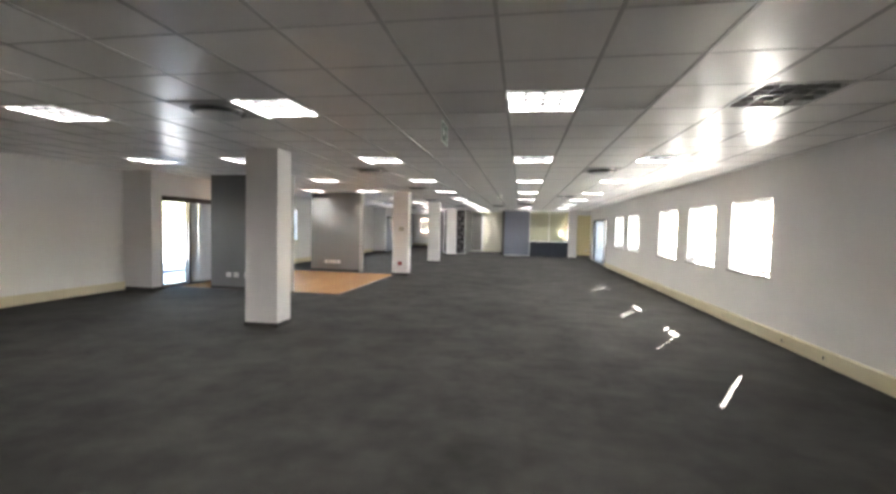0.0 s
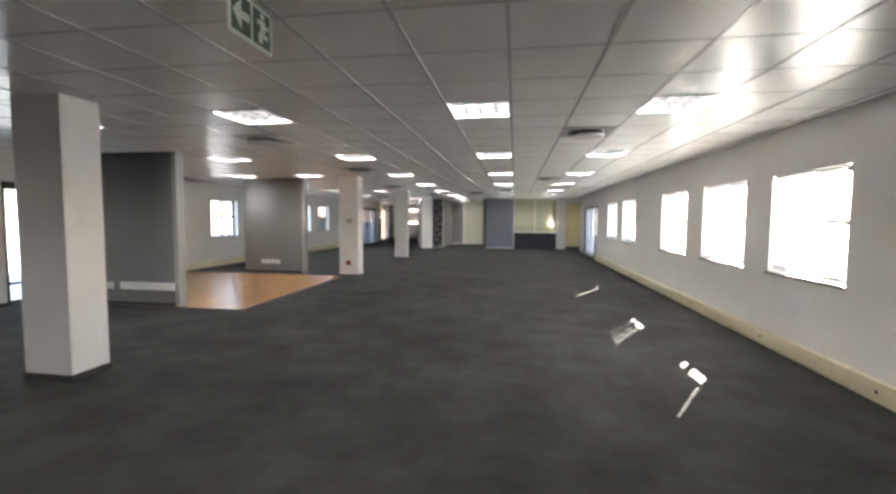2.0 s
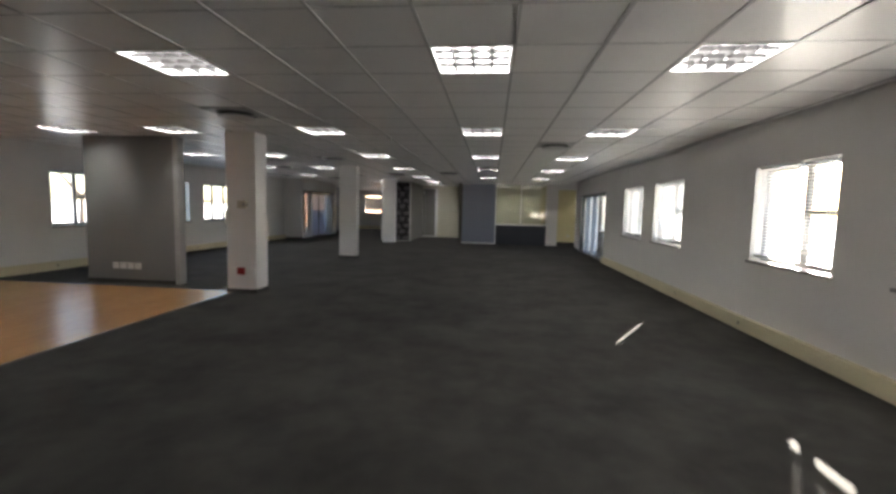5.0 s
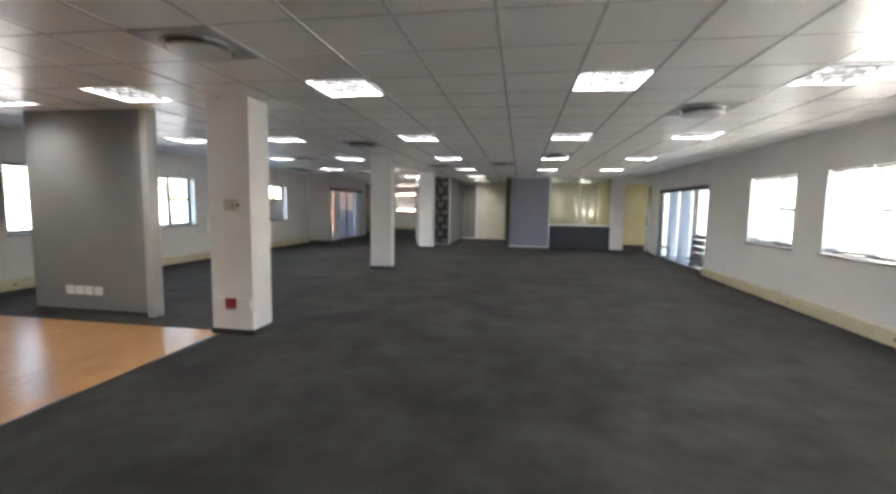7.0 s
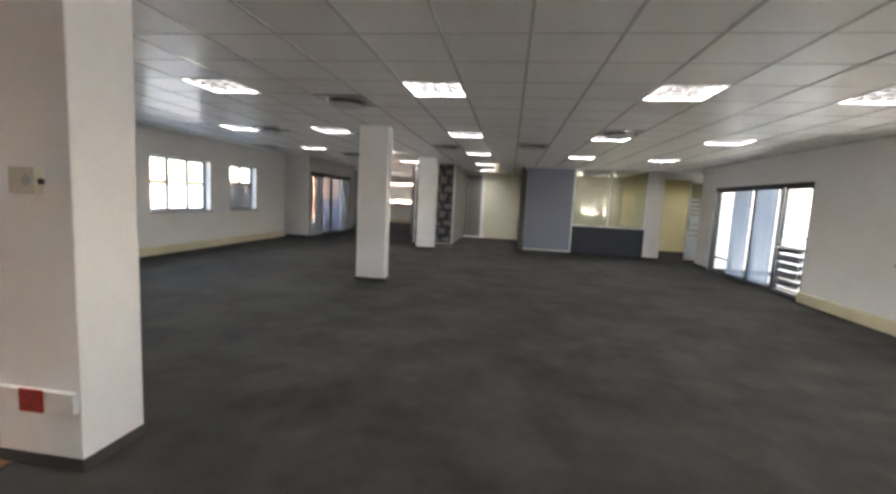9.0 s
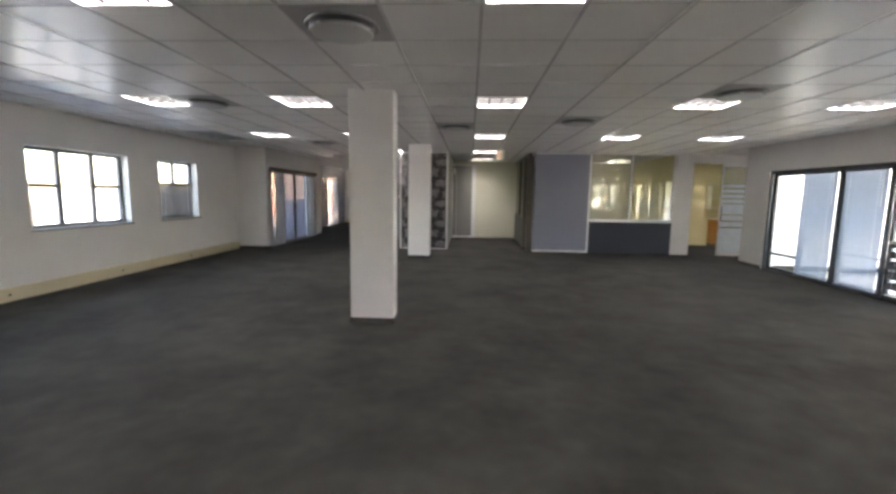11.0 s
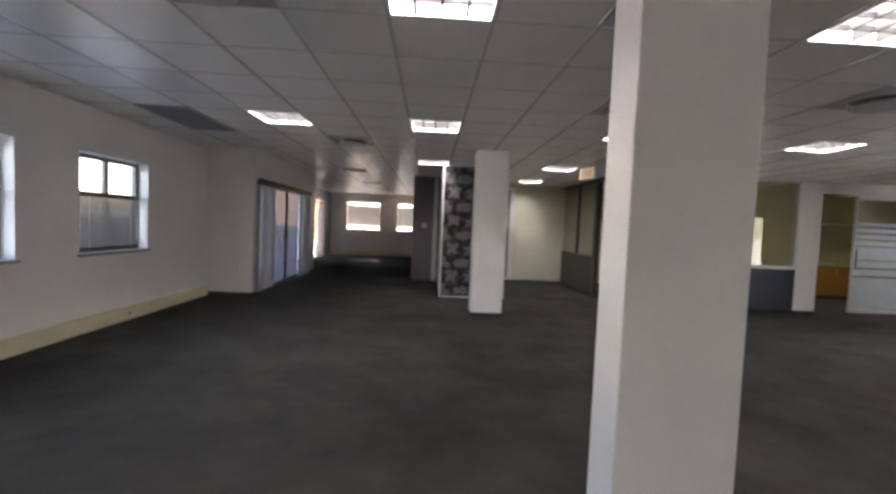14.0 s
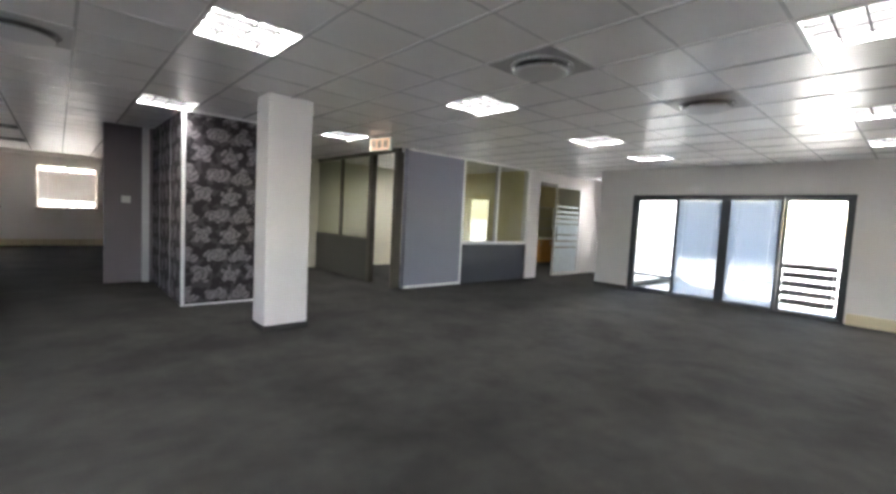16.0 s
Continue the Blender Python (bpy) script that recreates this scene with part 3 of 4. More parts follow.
sign2 = empty("exit_sign", pose(-1.72, 25.72, 2.395, 0, 0, -78) @ Matrix.Scale(1.15, 4), "small lit exit sign box under the ceiling", "exit sign")
part("board", bx(-0.19, 0.19, -0.02, 0.02, -0.09, 0.09, bevel=0.004), SIGN_WHITE, sign2)
part("face", bx(-0.175, 0.175, -0.024, -0.0205, -0.075, 0.075), SIGN_WARM, sign2)
for x in (-0.11, 0.0, 0.11):
    part("symbol", bx(x - 0.035, x + 0.035, -0.028, -0.0245, -0.05, 0.05), BEIGE, sign2)
part("hanger", bx(-0.02, 0.02, -0.006, 0.006, 0.09, 0.112), WHITE_TRIM, sign2)
det = empty("smoke_detector", pose(-5.51, 5.76, C), "small white smoke detector on the ceiling", "smoke detector")
part("base", cyl(bmesh.new(), (0, 0, -0.02), (0, 0, 1), 0.055, 0.022, 20), PLASTIC, det)
part("head", cyl(bmesh.new(), (0, 0, -0.045), (0, 0, 1), 0.03, 0.026, 20, 0.045), PLASTIC, det)

# ---- windows, blinds and glazed doors ----


def bars(bm, rects, y0, y1):
    for a, b, c, d in rects:
        box(bm, a, b, y0, y1, c, d)
    return bm


def window(name, m, w, h, cross, label, frame_mat=STEEL_FRAME, sill_in=0.03):
    """Local x runs along the wall, +y points outdoors, z up from the sill; y = 0 is the room face.
    cross: mullions as (x, [transom heights of the light to its left, and of the last light])."""
    root = empty(name, m, label, "window", "", "structure")
    y0, y1, f = 0.13, 0.175, 0.052
    bm = bars(bmesh.new(), ((-w / 2, w / 2, 0, f), (-w / 2, w / 2, h - f, h), (-w / 2, -w / 2 + f, f, h - f), (w / 2 - f, w / 2, f, h - f)), y0, y1)
    part("window_frame", bm, frame_mat, root)
    edges = [-w / 2 + f] + [x for x, _ in cross[:-1]] + [w / 2 - f]
    for x, _ in cross[:-1]:
        part("mullion", bx(x - 0.032, x + 0.032, y0 - 0.006, y1 - 0.004, f, h - f), frame_mat, root)
    for (xa, xb), (_, trs) in zip(zip(edges, edges[1:]), cross):
        xa, xb = xa + (0.032 if xa > -w / 2 + f else 0), xb - (0.032 if xb < w / 2 - f else 0)
        zs = [f] + list(trs) + [h - f]
        for z in trs:
            part("transom", bx(xa, xb, y0 - 0.004, y1 - 0.006, z - 0.028, z + 0.028), frame_mat, root)
        for za, zb in zip(zs, zs[1:]):
            g = part("pane", bx(xa, xb, 0.150, 0.154, za + (0.028 if za in trs else 0), zb - (0.028 if zb in trs else 0)), GLASS, root)
            g.visible_shadow = False
    # Nosing painted dark as its shaded side, board white as the sunlit top.
    part("window_sill", bx(-w / 2 - 0.03, w / 2 + 0.03, -sill_in, -0.0005, -0.032, -0.002, bevel=0.004), SHADED_SILL, root)
    part("sill_board", bx(-w / 2, w / 2, 0.0, 0.129, -0.012, -0.0025), WHITE_TRIM, root)
    return root


def venetian(m, w, z0, z1, tilt, material, label, pitch=0.021, stack=6, rails=True, deep=0.025, tilt_low=None):
    """A horizontal-slat blind, x centred, hanging from z1 down to z0; tilt in degrees."""
    root = empty("venetian_blind", m, label, "window blind", "venetian blinds")
    part("headrail", bx(-w / 2, w / 2, -0.016, 0.016, z1 - 0.026, z1, bevel=0.002), material if not rails else WHITE_TRIM, root)
    bm = bmesh.new()
    pts = [(-deep / 2, 0.0), (-deep / 4, 0.0016), (deep / 4, 0.0016), (deep / 2, 0.0)]
    a, b = ([bm.verts.new((x, y, z)) for y, z in pts] for x in (-w / 2 + 0.004, w / 2 - 0.004))
    for k in range(3):
        bm.faces.new((a[k], b[k], b[k + 1], a[k + 1]))
    slat = mesh("slat", bm, material)
    z = z1 - 0.04
    while z > z0 + 0.018 + stack * 0.004:
        o = part("slat", slat, material, root)
        o.matrix_basis = pose(0, 0, z, tilt if tilt_low is None else tilt + (tilt_low - tilt) * (z1 - z) / (z1 - z0))
        z -= pitch
    for k in range(stack):
        o = part("slat", slat, material, root)
        o.matrix_basis = pose(0, 0, z0 + 0.022 + k * 0.004)
    part("bottom_rail", bx(-w / 2 + 0.004, w / 2 - 0.004, -0.011, 0.011, z0, z0 + 0.016), WHITE_TRIM if rails else material, root)
    for x in (-w * 0.34, w * 0.34):
        part("cord", bx(x - 0.0012, x + 0.0012, -0.0145, -0.0135, z0 + 0.01, z1 - 0.02), WHITE_TRIM, root)
    part("wand", cyl(bmesh.new(), (w / 2 - 0.05, -0.022, z1 - 0.55), (0, 0, 1), 0.004, 0.53, 8), WHITE_TRIM, root)
    return root


WH = HEAD_Z - SILL_Z
for k, (a, b) in enumerate(WIN_R):
    w = b - a
    # local x points to -y so that local +y points east
    m = pose(XR, (a + b) / 2, SILL_Z, 0, 0, -90)
    window("window_%d" % (k + 1), m, w, WH, [(0.06, []), (None, [WH * 0.52])], "small casement window in a deep reveal behind white blinds")
    gap = (0.175, 0.15, 0.14, 0.17, 0.185)[k]
    half = w / 2 - 0.02
    venetian(m @ Matrix.Translation((-w / 4 + 0.040, 0.048, 0)), half + 0.07, 0.03, WH - 0.004, -30, BLIND_WHITE,
             "white venetian blind lowered in the window reveal", pitch=0.036, deep=0.035)
    near = w / 2 - 0.02 - gap
    venetian(m @ Matrix.Translation((near / 2 - 0.008, 0.092, 0)), near + 0.04, (0.05, 0.165, 0.15, 0.05, 0.05)[k], WH - 0.004, -30 if k != 2 else -12, BLIND_WHITE,
             "white venetian blind beside it, slats part open", pitch=0.036, deep=0.035)
names = iter(range(6, 20))
for k, (a, b) in enumerate(WIN_L):
    w = b - a
    m = pose(XL, (a + b) / 2, SILL_Z, 0, 0, 90)
    three = w > 1.5
    cross = [(-w / 6, [WH * 0.53]), (w / 6, []), (None, [WH * 0.53])] if three else [(0.0, []), (None, [WH * 0.53])]
    if k == 3:
        cross = [(0.0, [WH * 0.6]), (None, [WH * 0.6])]
    window("window_%d" % next(names), m, w, WH, cross, "steel casement window with dark glazing bars and a thin sill")
    if k == 3:
        venetian(m @ Matrix.Translation((0, 0.085, 0)), w - 0.14, 0.01, WH * 0.6, 55, BLIND_DARK, "dark blind covering the lower half of a window", rails=False)
for a, b in FARW:
    m = pose((a + b) / 2, YF, 1.03, 0, 0, 0)
    window("window_%d" % next(names), m, b - a, 1.15, [(0.0, []), (None, [0.55])], "square window with a half-lowered blind", frame_mat=WHITE_TRIM)
    venetian(m @ Matrix.Translation((0, 0.085, 0)), b - a - 0.05, 0.14, 1.02, -62, BLIND_FAR, "grey half-lowered blind in a white window", rails=False)


def glazed_door(name, m, w, h, n, frame_mat, label, f=0.055, glass=GLASS):
    """A sliding glazed door of n leaves; local axes as for window()."""
    root = empty(name, m, label, "sliding door", "", "structure")
    bm = bars(bmesh.new(), ((-w / 2, w / 2, h - f, h), (-w / 2, -w / 2 + f, 0.0, h - f), (w / 2 - f, w / 2, 0.0, h - f)), 0.02, 0.14)
    part("door_frame", bm, frame_mat, root)
    part("threshold", bx(-w / 2 + f, w / 2 - f, 0.02, 0.14, 0.0, 0.022), frame_mat, root)
    lw = (w - 2 * f) / n
    for k in range(n):
        x0 = -w / 2 + f + k * lw
        y = 0.045 if k in (1, 2) else 0.085
        st, meet = 0.055, 0.095
        sa, sb = (meet if k == 2 else st), (meet if k == 1 else st)
        x1 = x0 + lw
        leaf = part("leaf", bars(bmesh.new(), ((x0, x1, 0.024, 0.075), (x0, x1, h - f - 0.05, h - f - 0.002), (x0, x0 + sa, 0.075, h - f - 0.05),
                                              (x1 - sb, x1, 0.075, h - f - 0.05)), y, y + 0.036), frame_mat, root)
        g = part("pane", bx(x0 + sa, x1 - sb, y + 0.015, y + 0.021, 0.075, h - f - 0.05), glass, leaf)
        g.visible_shadow = False
        if k in (0, 3):
            part("mid_rail", bx(x0 + sa, x1 - sb, y + 0.004, y + 0.034, 0.33, 0.375), frame_mat, leaf)
        if k in (1, 2):
            hx = x1 - 0.024 if k == 1 else x0 + 0.024
            part("handle", bx(hx - 0.012, hx + 0.012, y - 0.022, y - 0.001, 0.95, 1.13, bevel=0.004), DARK, leaf)
    return root, lw


DW = DOOR_R[1] - DOOR_R[0]
md = pose(XR, sum(DOOR_R) / 2, 0, 0, 0, -90)
_, lw = glazed_door("door_1", md, DW, HEAD_Z, 4, ALU_DARK, "wide charcoal aluminium sliding door onto a bright balcony")
for k, x in ((1, -lw / 2 - 0.02), (2, lw / 2 + 0.02)):
    venetian(md @ Matrix.Translation((x, -0.002, 0)), lw - 0.10, 0.06, HEAD_Z - 0.09, -62, BLIND_BLUE, "pale closed venetian blind hung on a sliding door leaf",
             pitch=0.019, stack=2, rails=False, tilt_low=-44)
venetian(md @ Matrix.Translation((lw * 1.5, 0.055, 0)), lw - 0.13, 0.05, 0.86, 58, SLAT_STEEL, "loose dark blind slats low in the open leaf", pitch=0.15, stack=3, deep=0.125)
rail = empty("balcony_rail", pose(XR + 1.9, sum(DOOR_R) / 2, -0.12), "dark metal balcony rail with horizontal bars", "balcony rail")
for z in (0.42, 1.02):
    part("rail_bar", bx(-0.014, 0.014, -3.4, 3.4, z, z + 0.03), ALU_DARK, rail)
for y in (-3.4, 3.4):
    part("rail_post", bx(-0.025, 0.025, y - 0.025, y + 0.025, 0, 1.06), ALU_DARK, rail)


def panel_blind(m, w, h, label, fabric=BLIND_GREY):
    """A hanging blind of overlapping vertical fabric vanes."""
    root = empty("vertical_blind", m, label, "window blind", "vertical blinds")
    part("headrail", bx(-w / 2, w / 2, -0.02, 0.02, h - 0.04, h), ALU_BROWN, root)
    n = max(2, round(w / 0.115))
    me = mesh("vane", bx(-0.0625, 0.0625, -0.0006, 0.0006, 0.03, h - 0.04), fabric)
    for k in range(n):
        o = part("vane", me, fabric, root)
        o.matrix_basis = pose(-w / 2 + (k + 0.5) * w / n, 0.0014 * (k % 2), 0, 0, 0, 7 if k in (2, 5) else 1.0)
    return root


for nm, x, (a, b), hh, vanes in (("door_2", XB1, BAY1, HEAD_Z, (1, 2, 3)), ("door_3", XB2, BAY2, HEAD_Z + 0.03, (0, 3))):
    m = pose(x, (a + b) / 2, 0, 0, 0, 90)
    root, lw = glazed_door(nm, m, b - a, hh, 4, ALU_BROWN, "bronze sliding glass door to the garden, partly covered by grey blinds")
    for k in vanes:
        panel_blind(m @ Matrix.Translation((-(b - a) / 2 + 0.055 + (k + 0.5) * lw - (0.045 if k == 0 else 0), 0.0, 0.01)), lw + (0.11 if k == 0 else 0.03), hh - 0.06, "grey vertical blind drawn across a door leaf")
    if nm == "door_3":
        # Tinted sheets carry the outside light that comes through the frosted leaves.
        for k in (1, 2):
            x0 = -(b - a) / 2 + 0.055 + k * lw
            part("film", bx(x0 + 0.06, x0 + lw - 0.06, 0.0405, 0.0415, 0.08, 1.22), FILM_LILAC_DAYLIGHT, root)
            part("film", bx(x0 + 0.06, x0 + lw - 0.06, 0.0405, 0.0415, 1.2205, hh - 0.11), FILM_PEACH_DAYLIGHT, root)
    part("pelmet", bx(-(b - a) / 2, (b - a) / 2, -0.035, 0.018, hh - 0.075, hh + 0.02), ALU_BROWN, root)
mf = pose(XF, sum(DOOR_F) / 2, 0, 0, 0, 90)
glazed_door("door_4", mf, DOOR_F[1] - DOOR_F[0], 2.10, 1, WHITE_TRIM, "white glazed garden door in the grey wall")
# Blind added to hold back daylight, leaving the door a pale pane.
panel_blind(mf @ Matrix.Translation((-0.02, 0.0, 0.01)), 1.14, 2.02, "pale grey vertical blind added to dim the garden door", BLIND_PALE)

# ---- trunking along the walls ----


def trunking(name, m, length, plates):
    """Cream power trunking along local x, its back at y = 0, with plates at the given places."""
    root = empty(name, m, "cream power trunking along the foot of the wall", "trunking", "", "structure")
    bm = bmesh.new()
    box(bm, 0, length, -0.062, 0, 0.0, 0.172, bevel=0.006)
    part("body", bm, TRUNK, root)
    part("cover_strip", bx(0.01, length - 0.01, -0.065, -0.0605, 0.055, 0.125), TRUNK, root)
    for x in plates:
        o = part("outlet", bx(x - 0.05, x + 0.05, -0.071, -0.0655, 0.052, 0.128, bevel=0.002), TRUNK, root)
        part("socket_hole", bx(x - 0.015, x + 0.015, -0.0735, -0.0715, 0.075, 0.105), DARK, o)
    return root


trunking("baseboard", pose(XR, DOOR_R[0] - 0.03, 0, 0, 0, -90), DOOR_R[0] + 1.5, (3.2, 5.1, 7.0, 9.4, 10.9, 12.6, 13.4))
trunking("baseboard", pose(XL, 13.67, 0, 0, 0, 90), 11.94, (2.2, 4.6, 6.4, 8.2, 10.0))
trunking("baseboard", pose(-8.2, -1.59, 0, 0, 0, 90), 11.29, (3.0, 6.0, 9.0))
trunking("baseboard", pose(XF + 0.01, YF, 0, 0, 0, 0), 5.3, (1.2, 2.4))
bm = bmesh.new()
for a, b, c, d in ((XB1 - 0.77, XB1 + 0.012, 9.708, 9.72), (XB1, XB1 + 0.012, 9.72, BAY1[0]), (XB1, XB1 + 0.012, BAY1[1], 13.65), (XL, XB1 + 0.012, 13.65, 13.662),
                   (XL, XB2 + 0.012, 25.608, 25.62), (XB2, XB2 + 0.012, 25.62, BAY2[0]), (XB2, XB2 + 0.012, BAY2[1], 29.6), (XR - 0.012, XR, DOOR_R[1], 24.96)):
    box(bm, a, b, c, d, 0, 0.065)
solid("skirting", bm, CARPET_EDGE, "low dark carpet skirting round the bays", "skirting")

# ---- columns ----


def column(x0, x1, y0, y1):
    root = empty("column", pose((x0 + x1) / 2, (y0 + y1) / 2, 0), "square white painted column on a dark carpet skirting", "column", "columns", "structure")
    hx, hy = (x1 - x0) / 2, (y1 - y0) / 2
    part("shaft", bx(-hx, hx, -hy, hy, -0.02, C + 0.02, bevel=0.008), COLUMN, root)
    bm = bmesh.new()
    for a, b, c, d in ((-hx - 0.01, hx + 0.01, -hy - 0.01, -hy - 0.0005), (-hx - 0.01, hx + 0.01, hy + 0.0005, hy + 0.01),
                       (-hx - 0.01, -hx - 0.0005, -hy, hy), (hx + 0.0005, hx + 0.01, -hy, hy)):
        box(bm, a, b, c, d, 0, 0.06)
    part("skirting", bm, CARPET_EDGE, root)
    return root


for x0, x1, y0, y1 in ((-3.73, -3.235, 7.39, 7.757), (-3.727, -3.238, 14.535, 14.89), (-3.732, -3.25, 19.655, 19.90), (-3.80, -3.325, 24.63, 24.99)):
    column(x0, x1, y0, y1)

# things on the second column
box_t = empty("thermostat", pose(-3.445, 14.535, 1.405), "beige wall thermostat box on the column", "thermostat")
part("case", bx(-0.075, 0.065, -0.045, -0.001, -0.06, 0.06, bevel=0.006), BEIGE, box_t)
part("dial", cyl(bmesh.new(), (0.035, -0.044, 0), (0, -1, 0), 0.026, 0.012, 18), VENT, box_t)
part("lever", bx(0.065, 0.085, -0.03, -0.015, -0.015, 0.01), DARK, box_t)
phone = empty("wall_phone", pose(-3.695, 14.535, 1.20, 0, 0, 90), "white door-phone handset on the face of the column", "telephone")
part("cradle", bx(-0.028, -0.001, -0.045, 0.045, -0.10, 0.10, bevel=0.006), PLASTIC, phone)
bm = bmesh.new()
box(bm, -0.058, -0.034, -0.022, 0.022, -0.11, 0.11, bevel=0.008)
box(bm, -0.040, -0.0285, -0.022, 0.022, 0.065, 0.108)
box(bm, -0.040, -0.0285, -0.022, 0.022, -0.108, -0.065)
part("handset", bm, PLASTIC, phone)
cu = bpy.data.curves.new("cord", "CURVE")
cu.dimensions, cu.bevel_depth = "3D", 0.003
sp = cu.splines.new("POLY")
sp.points.add(11)
for k in range(12):
    s = k / 11
    sp.points[k].co = (-0.045 + 0.01 * math.sin(9 * s), 0.02 * math.sin(3.1 * s), -0.11 - 0.16 * math.sin(math.pi * s), 1)
o = new("cord", cu)
o.parent = phone
soc = empty("column_socket", pose(-3.465, 14.535, 0.352), "white trunking box with a red power socket", "power socket")
part("band", bx(-0.21, 0.215, -0.03, -0.001, -0.052, 0.05, bevel=0.004), PLASTIC, soc)
red = part("socket", bx(-0.075, 0.055, -0.042, -0.0305, -0.055, 0.058, bevel=0.005), RED, soc, "red socket plate")
for x, z in ((-0.03, 0.02), (0.01, 0.02), (-0.01, -0.02)):
    part("pin_hole", cyl(bmesh.new(), (x, -0.0425, z), (0, -1, 0), 0.007, 0.001, 10), DARK, red)

# ---- free-standing grey walls ----


def stub_wall(name, x0, x1, y0, y1, trim_end, label):
    root = empty(name, pose(0, 0, 0), label, "partition wall", "", "structure")
    part("panel", bx(x0, x1, y0, y1, -0.02, C), GREY_WALL, root)
    part("end_trim", bx(x1 + 0.0005, trim_end, y0 - 0.008, y1 + 0.008, 0, C - 0.004), POST, root, "pale end post")
    part("skirting", bx(x0, x1, y0 - 0.012, y0 - 0.0005, 0, 0.055), CARPET_EDGE, root)
    return root


w1 = stub_wall("partition_1", -6.70, -4.86, 10.47, 10.61, -4.78, "grey painted partition with white trunking and pale end post")
part("trunking", bx(-5.86, -4.862, 10.43, 10.4695, 0.265, 0.385, bevel=0.004), PLASTIC, w1)
stub_wall("partition_2", -6.60, -4.94, 14.95, 15.09, -4.855, "grey painted partition with a row of white sockets")


def socket_plate(m, group):
    root = empty("wall_socket", m, "white square socket plate on a grey wall", "power socket", group)
    p = part("plate", bx(-0.058, 0.058, -0.012, -0.0005, -0.055, 0.055, bevel=0.003), PLASTIC, root)
    for x, z in ((-0.02, 0.015), (0.02, 0.015), (0, -0.02)):
        part("pin_hole", cyl(bmesh.new(), (x, -0.0125, z), (0, -1, 0), 0.006, 0.001, 8), VENT, p)
    return root


first = socket_plate(pose(-6.06, 14.95, 0.295), "sockets on the grey walls")
for x in (-5.92, -5.78, -5.64):
    copy_thing(first, pose(x, 14.95, 0.295))
for x in (-6.26, -6.08):
    copy_thing(first, pose(x, 10.47, 0.32))

# ---- rooms at the end ----
GX0, GX1, PX1 = -0.80, 0.57, 2.68
root = empty("partition_3", pose(0, 0, 0), "blue-grey office front panel with white skirting", "partition wall", "", "structure")
part("panel", bx(GX0, GX1, YB, YB + 0.12, -0.02, C), BLUE_GREY, root)
part("skirting", bx(GX0, GX1, YB - 0.014, YB - 0.0005, 0.0, 0.05), WHITE_TRIM, root)
part("head_trim", bx(GX0, PX1, YB - 0.016, YB - 0.0005, C - 0.035, C - 0.005), WHITE_TRIM, root)
root = empty("glazed_partition", pose(0, 0, 0), "glazed office front over a dark navy panel", "glazed partition", "", "structure")
part("panel", bx(GX1 + 0.045, PX1 - 0.003, YB, YB + 0.08, -0.02, 0.80), NAVY, root)
part("rail", bx(GX1 + 0.045, PX1 - 0.003, YB - 0.012, YB + 0.092, 0.8005, 0.86), WHITE_TRIM, root)
part("post", bx(GX1 + 0.0005, GX1 + 0.044, YB - 0.014, YB + 0.094, 0.0, C - 0.036), WHITE_TRIM, root)
part("post", bx(1.61, 1.65, YB - 0.010, YB + 0.09, 0.861, C - 0.036), WHITE_TRIM, root)
part("post", bx(PX1 - 0.022, PX1 - 0.003, YB - 0.010, YB + 0.09, 0.861, C - 0.036), WHITE_TRIM, root)
for a, b in ((GX1 + 0.045, 1.609), (1.651, PX1 - 0.023)):
    part("pane", bx(a, b, YB + 0.036, YB + 0.042, 0.861, C - 0.036), GLASS_PART, root).visible_shadow = False
solid("pier", bx(PX1, 3.11, YB - 0.02, YB + 0.16, -0.02, C + 0.02), COLUMN, "white painted pier beside the kitchen doorway", "pier")
solid("wall_kitchen_head", bx(3.11, 7.4, YB + 0.02, YB + 0.14, 2.30, C + 0.02), WALL, "white wall above the kitchen doorway", "wall")
root = empty("door_5", pose(0, 0, 0), "white kitchen door frame with a frosted glass side panel", "door", "", "structure")
for a, b in ((3.111, 3.145), (3.855, 3.88), (4.95, 5.10)):
    part("door_frame", bx(a, b, YB + 0.025, YB + (0.12 if b < 3.5 else 0.07), 0, 2.2995), WHITE_TRIM if a > 3.5 else CREAM_WALL, root)
part("rail", bx(3.881, 4.949, YB + 0.02, YB + 0.10, 0.0, 0.07), WHITE_TRIM, root)
part("rail", bx(3.881, 4.949, YB + 0.02, YB + 0.10, 2.22, 2.299), WHITE_TRIM, root)
part("pane", bx(3.881, 4.949, YB + 0.05, YB + 0.058, 0.0705, 2.2195), GLASS_PART, root).visible_shadow = False
for a, b in ((0.08, 0.70), (0.73, 0.86), (0.89, 1.02), (1.05, 1.30), (1.33, 1.42), (1.46, 1.54), (1.59, 1.66), (1.72, 1.78)):
    part("frosted_band", bx(3.89, 4.94, YB + 0.045, YB + 0.0495, a, b), FROST, root)
part("handle", cyl(bmesh.new(), (3.862, YB - 0.03, 0.9), (0, 0, 1), 0.011, 0.35, 10), ALU_DARK, root)
solid("wall_alcove_back", bx(5.101, 7.4, YB + 0.02, YB + 0.14, -0.02, 2.2995), WALL, "white wall beside the glass panel", "wall")

# kitchen
wall_x("wall_kitchen_north", 28.6, 1, 2.90, 7.4, material=YELLOW_WALL, label="yellow painted kitchen wall")
solid("wall_kitchen_west", bx(2.78, 2.90, YB + 0.163, 30.3, -0.02, C + 0.02), YELLOW_WALL, "yellow painted kitchen side wall", "wall")


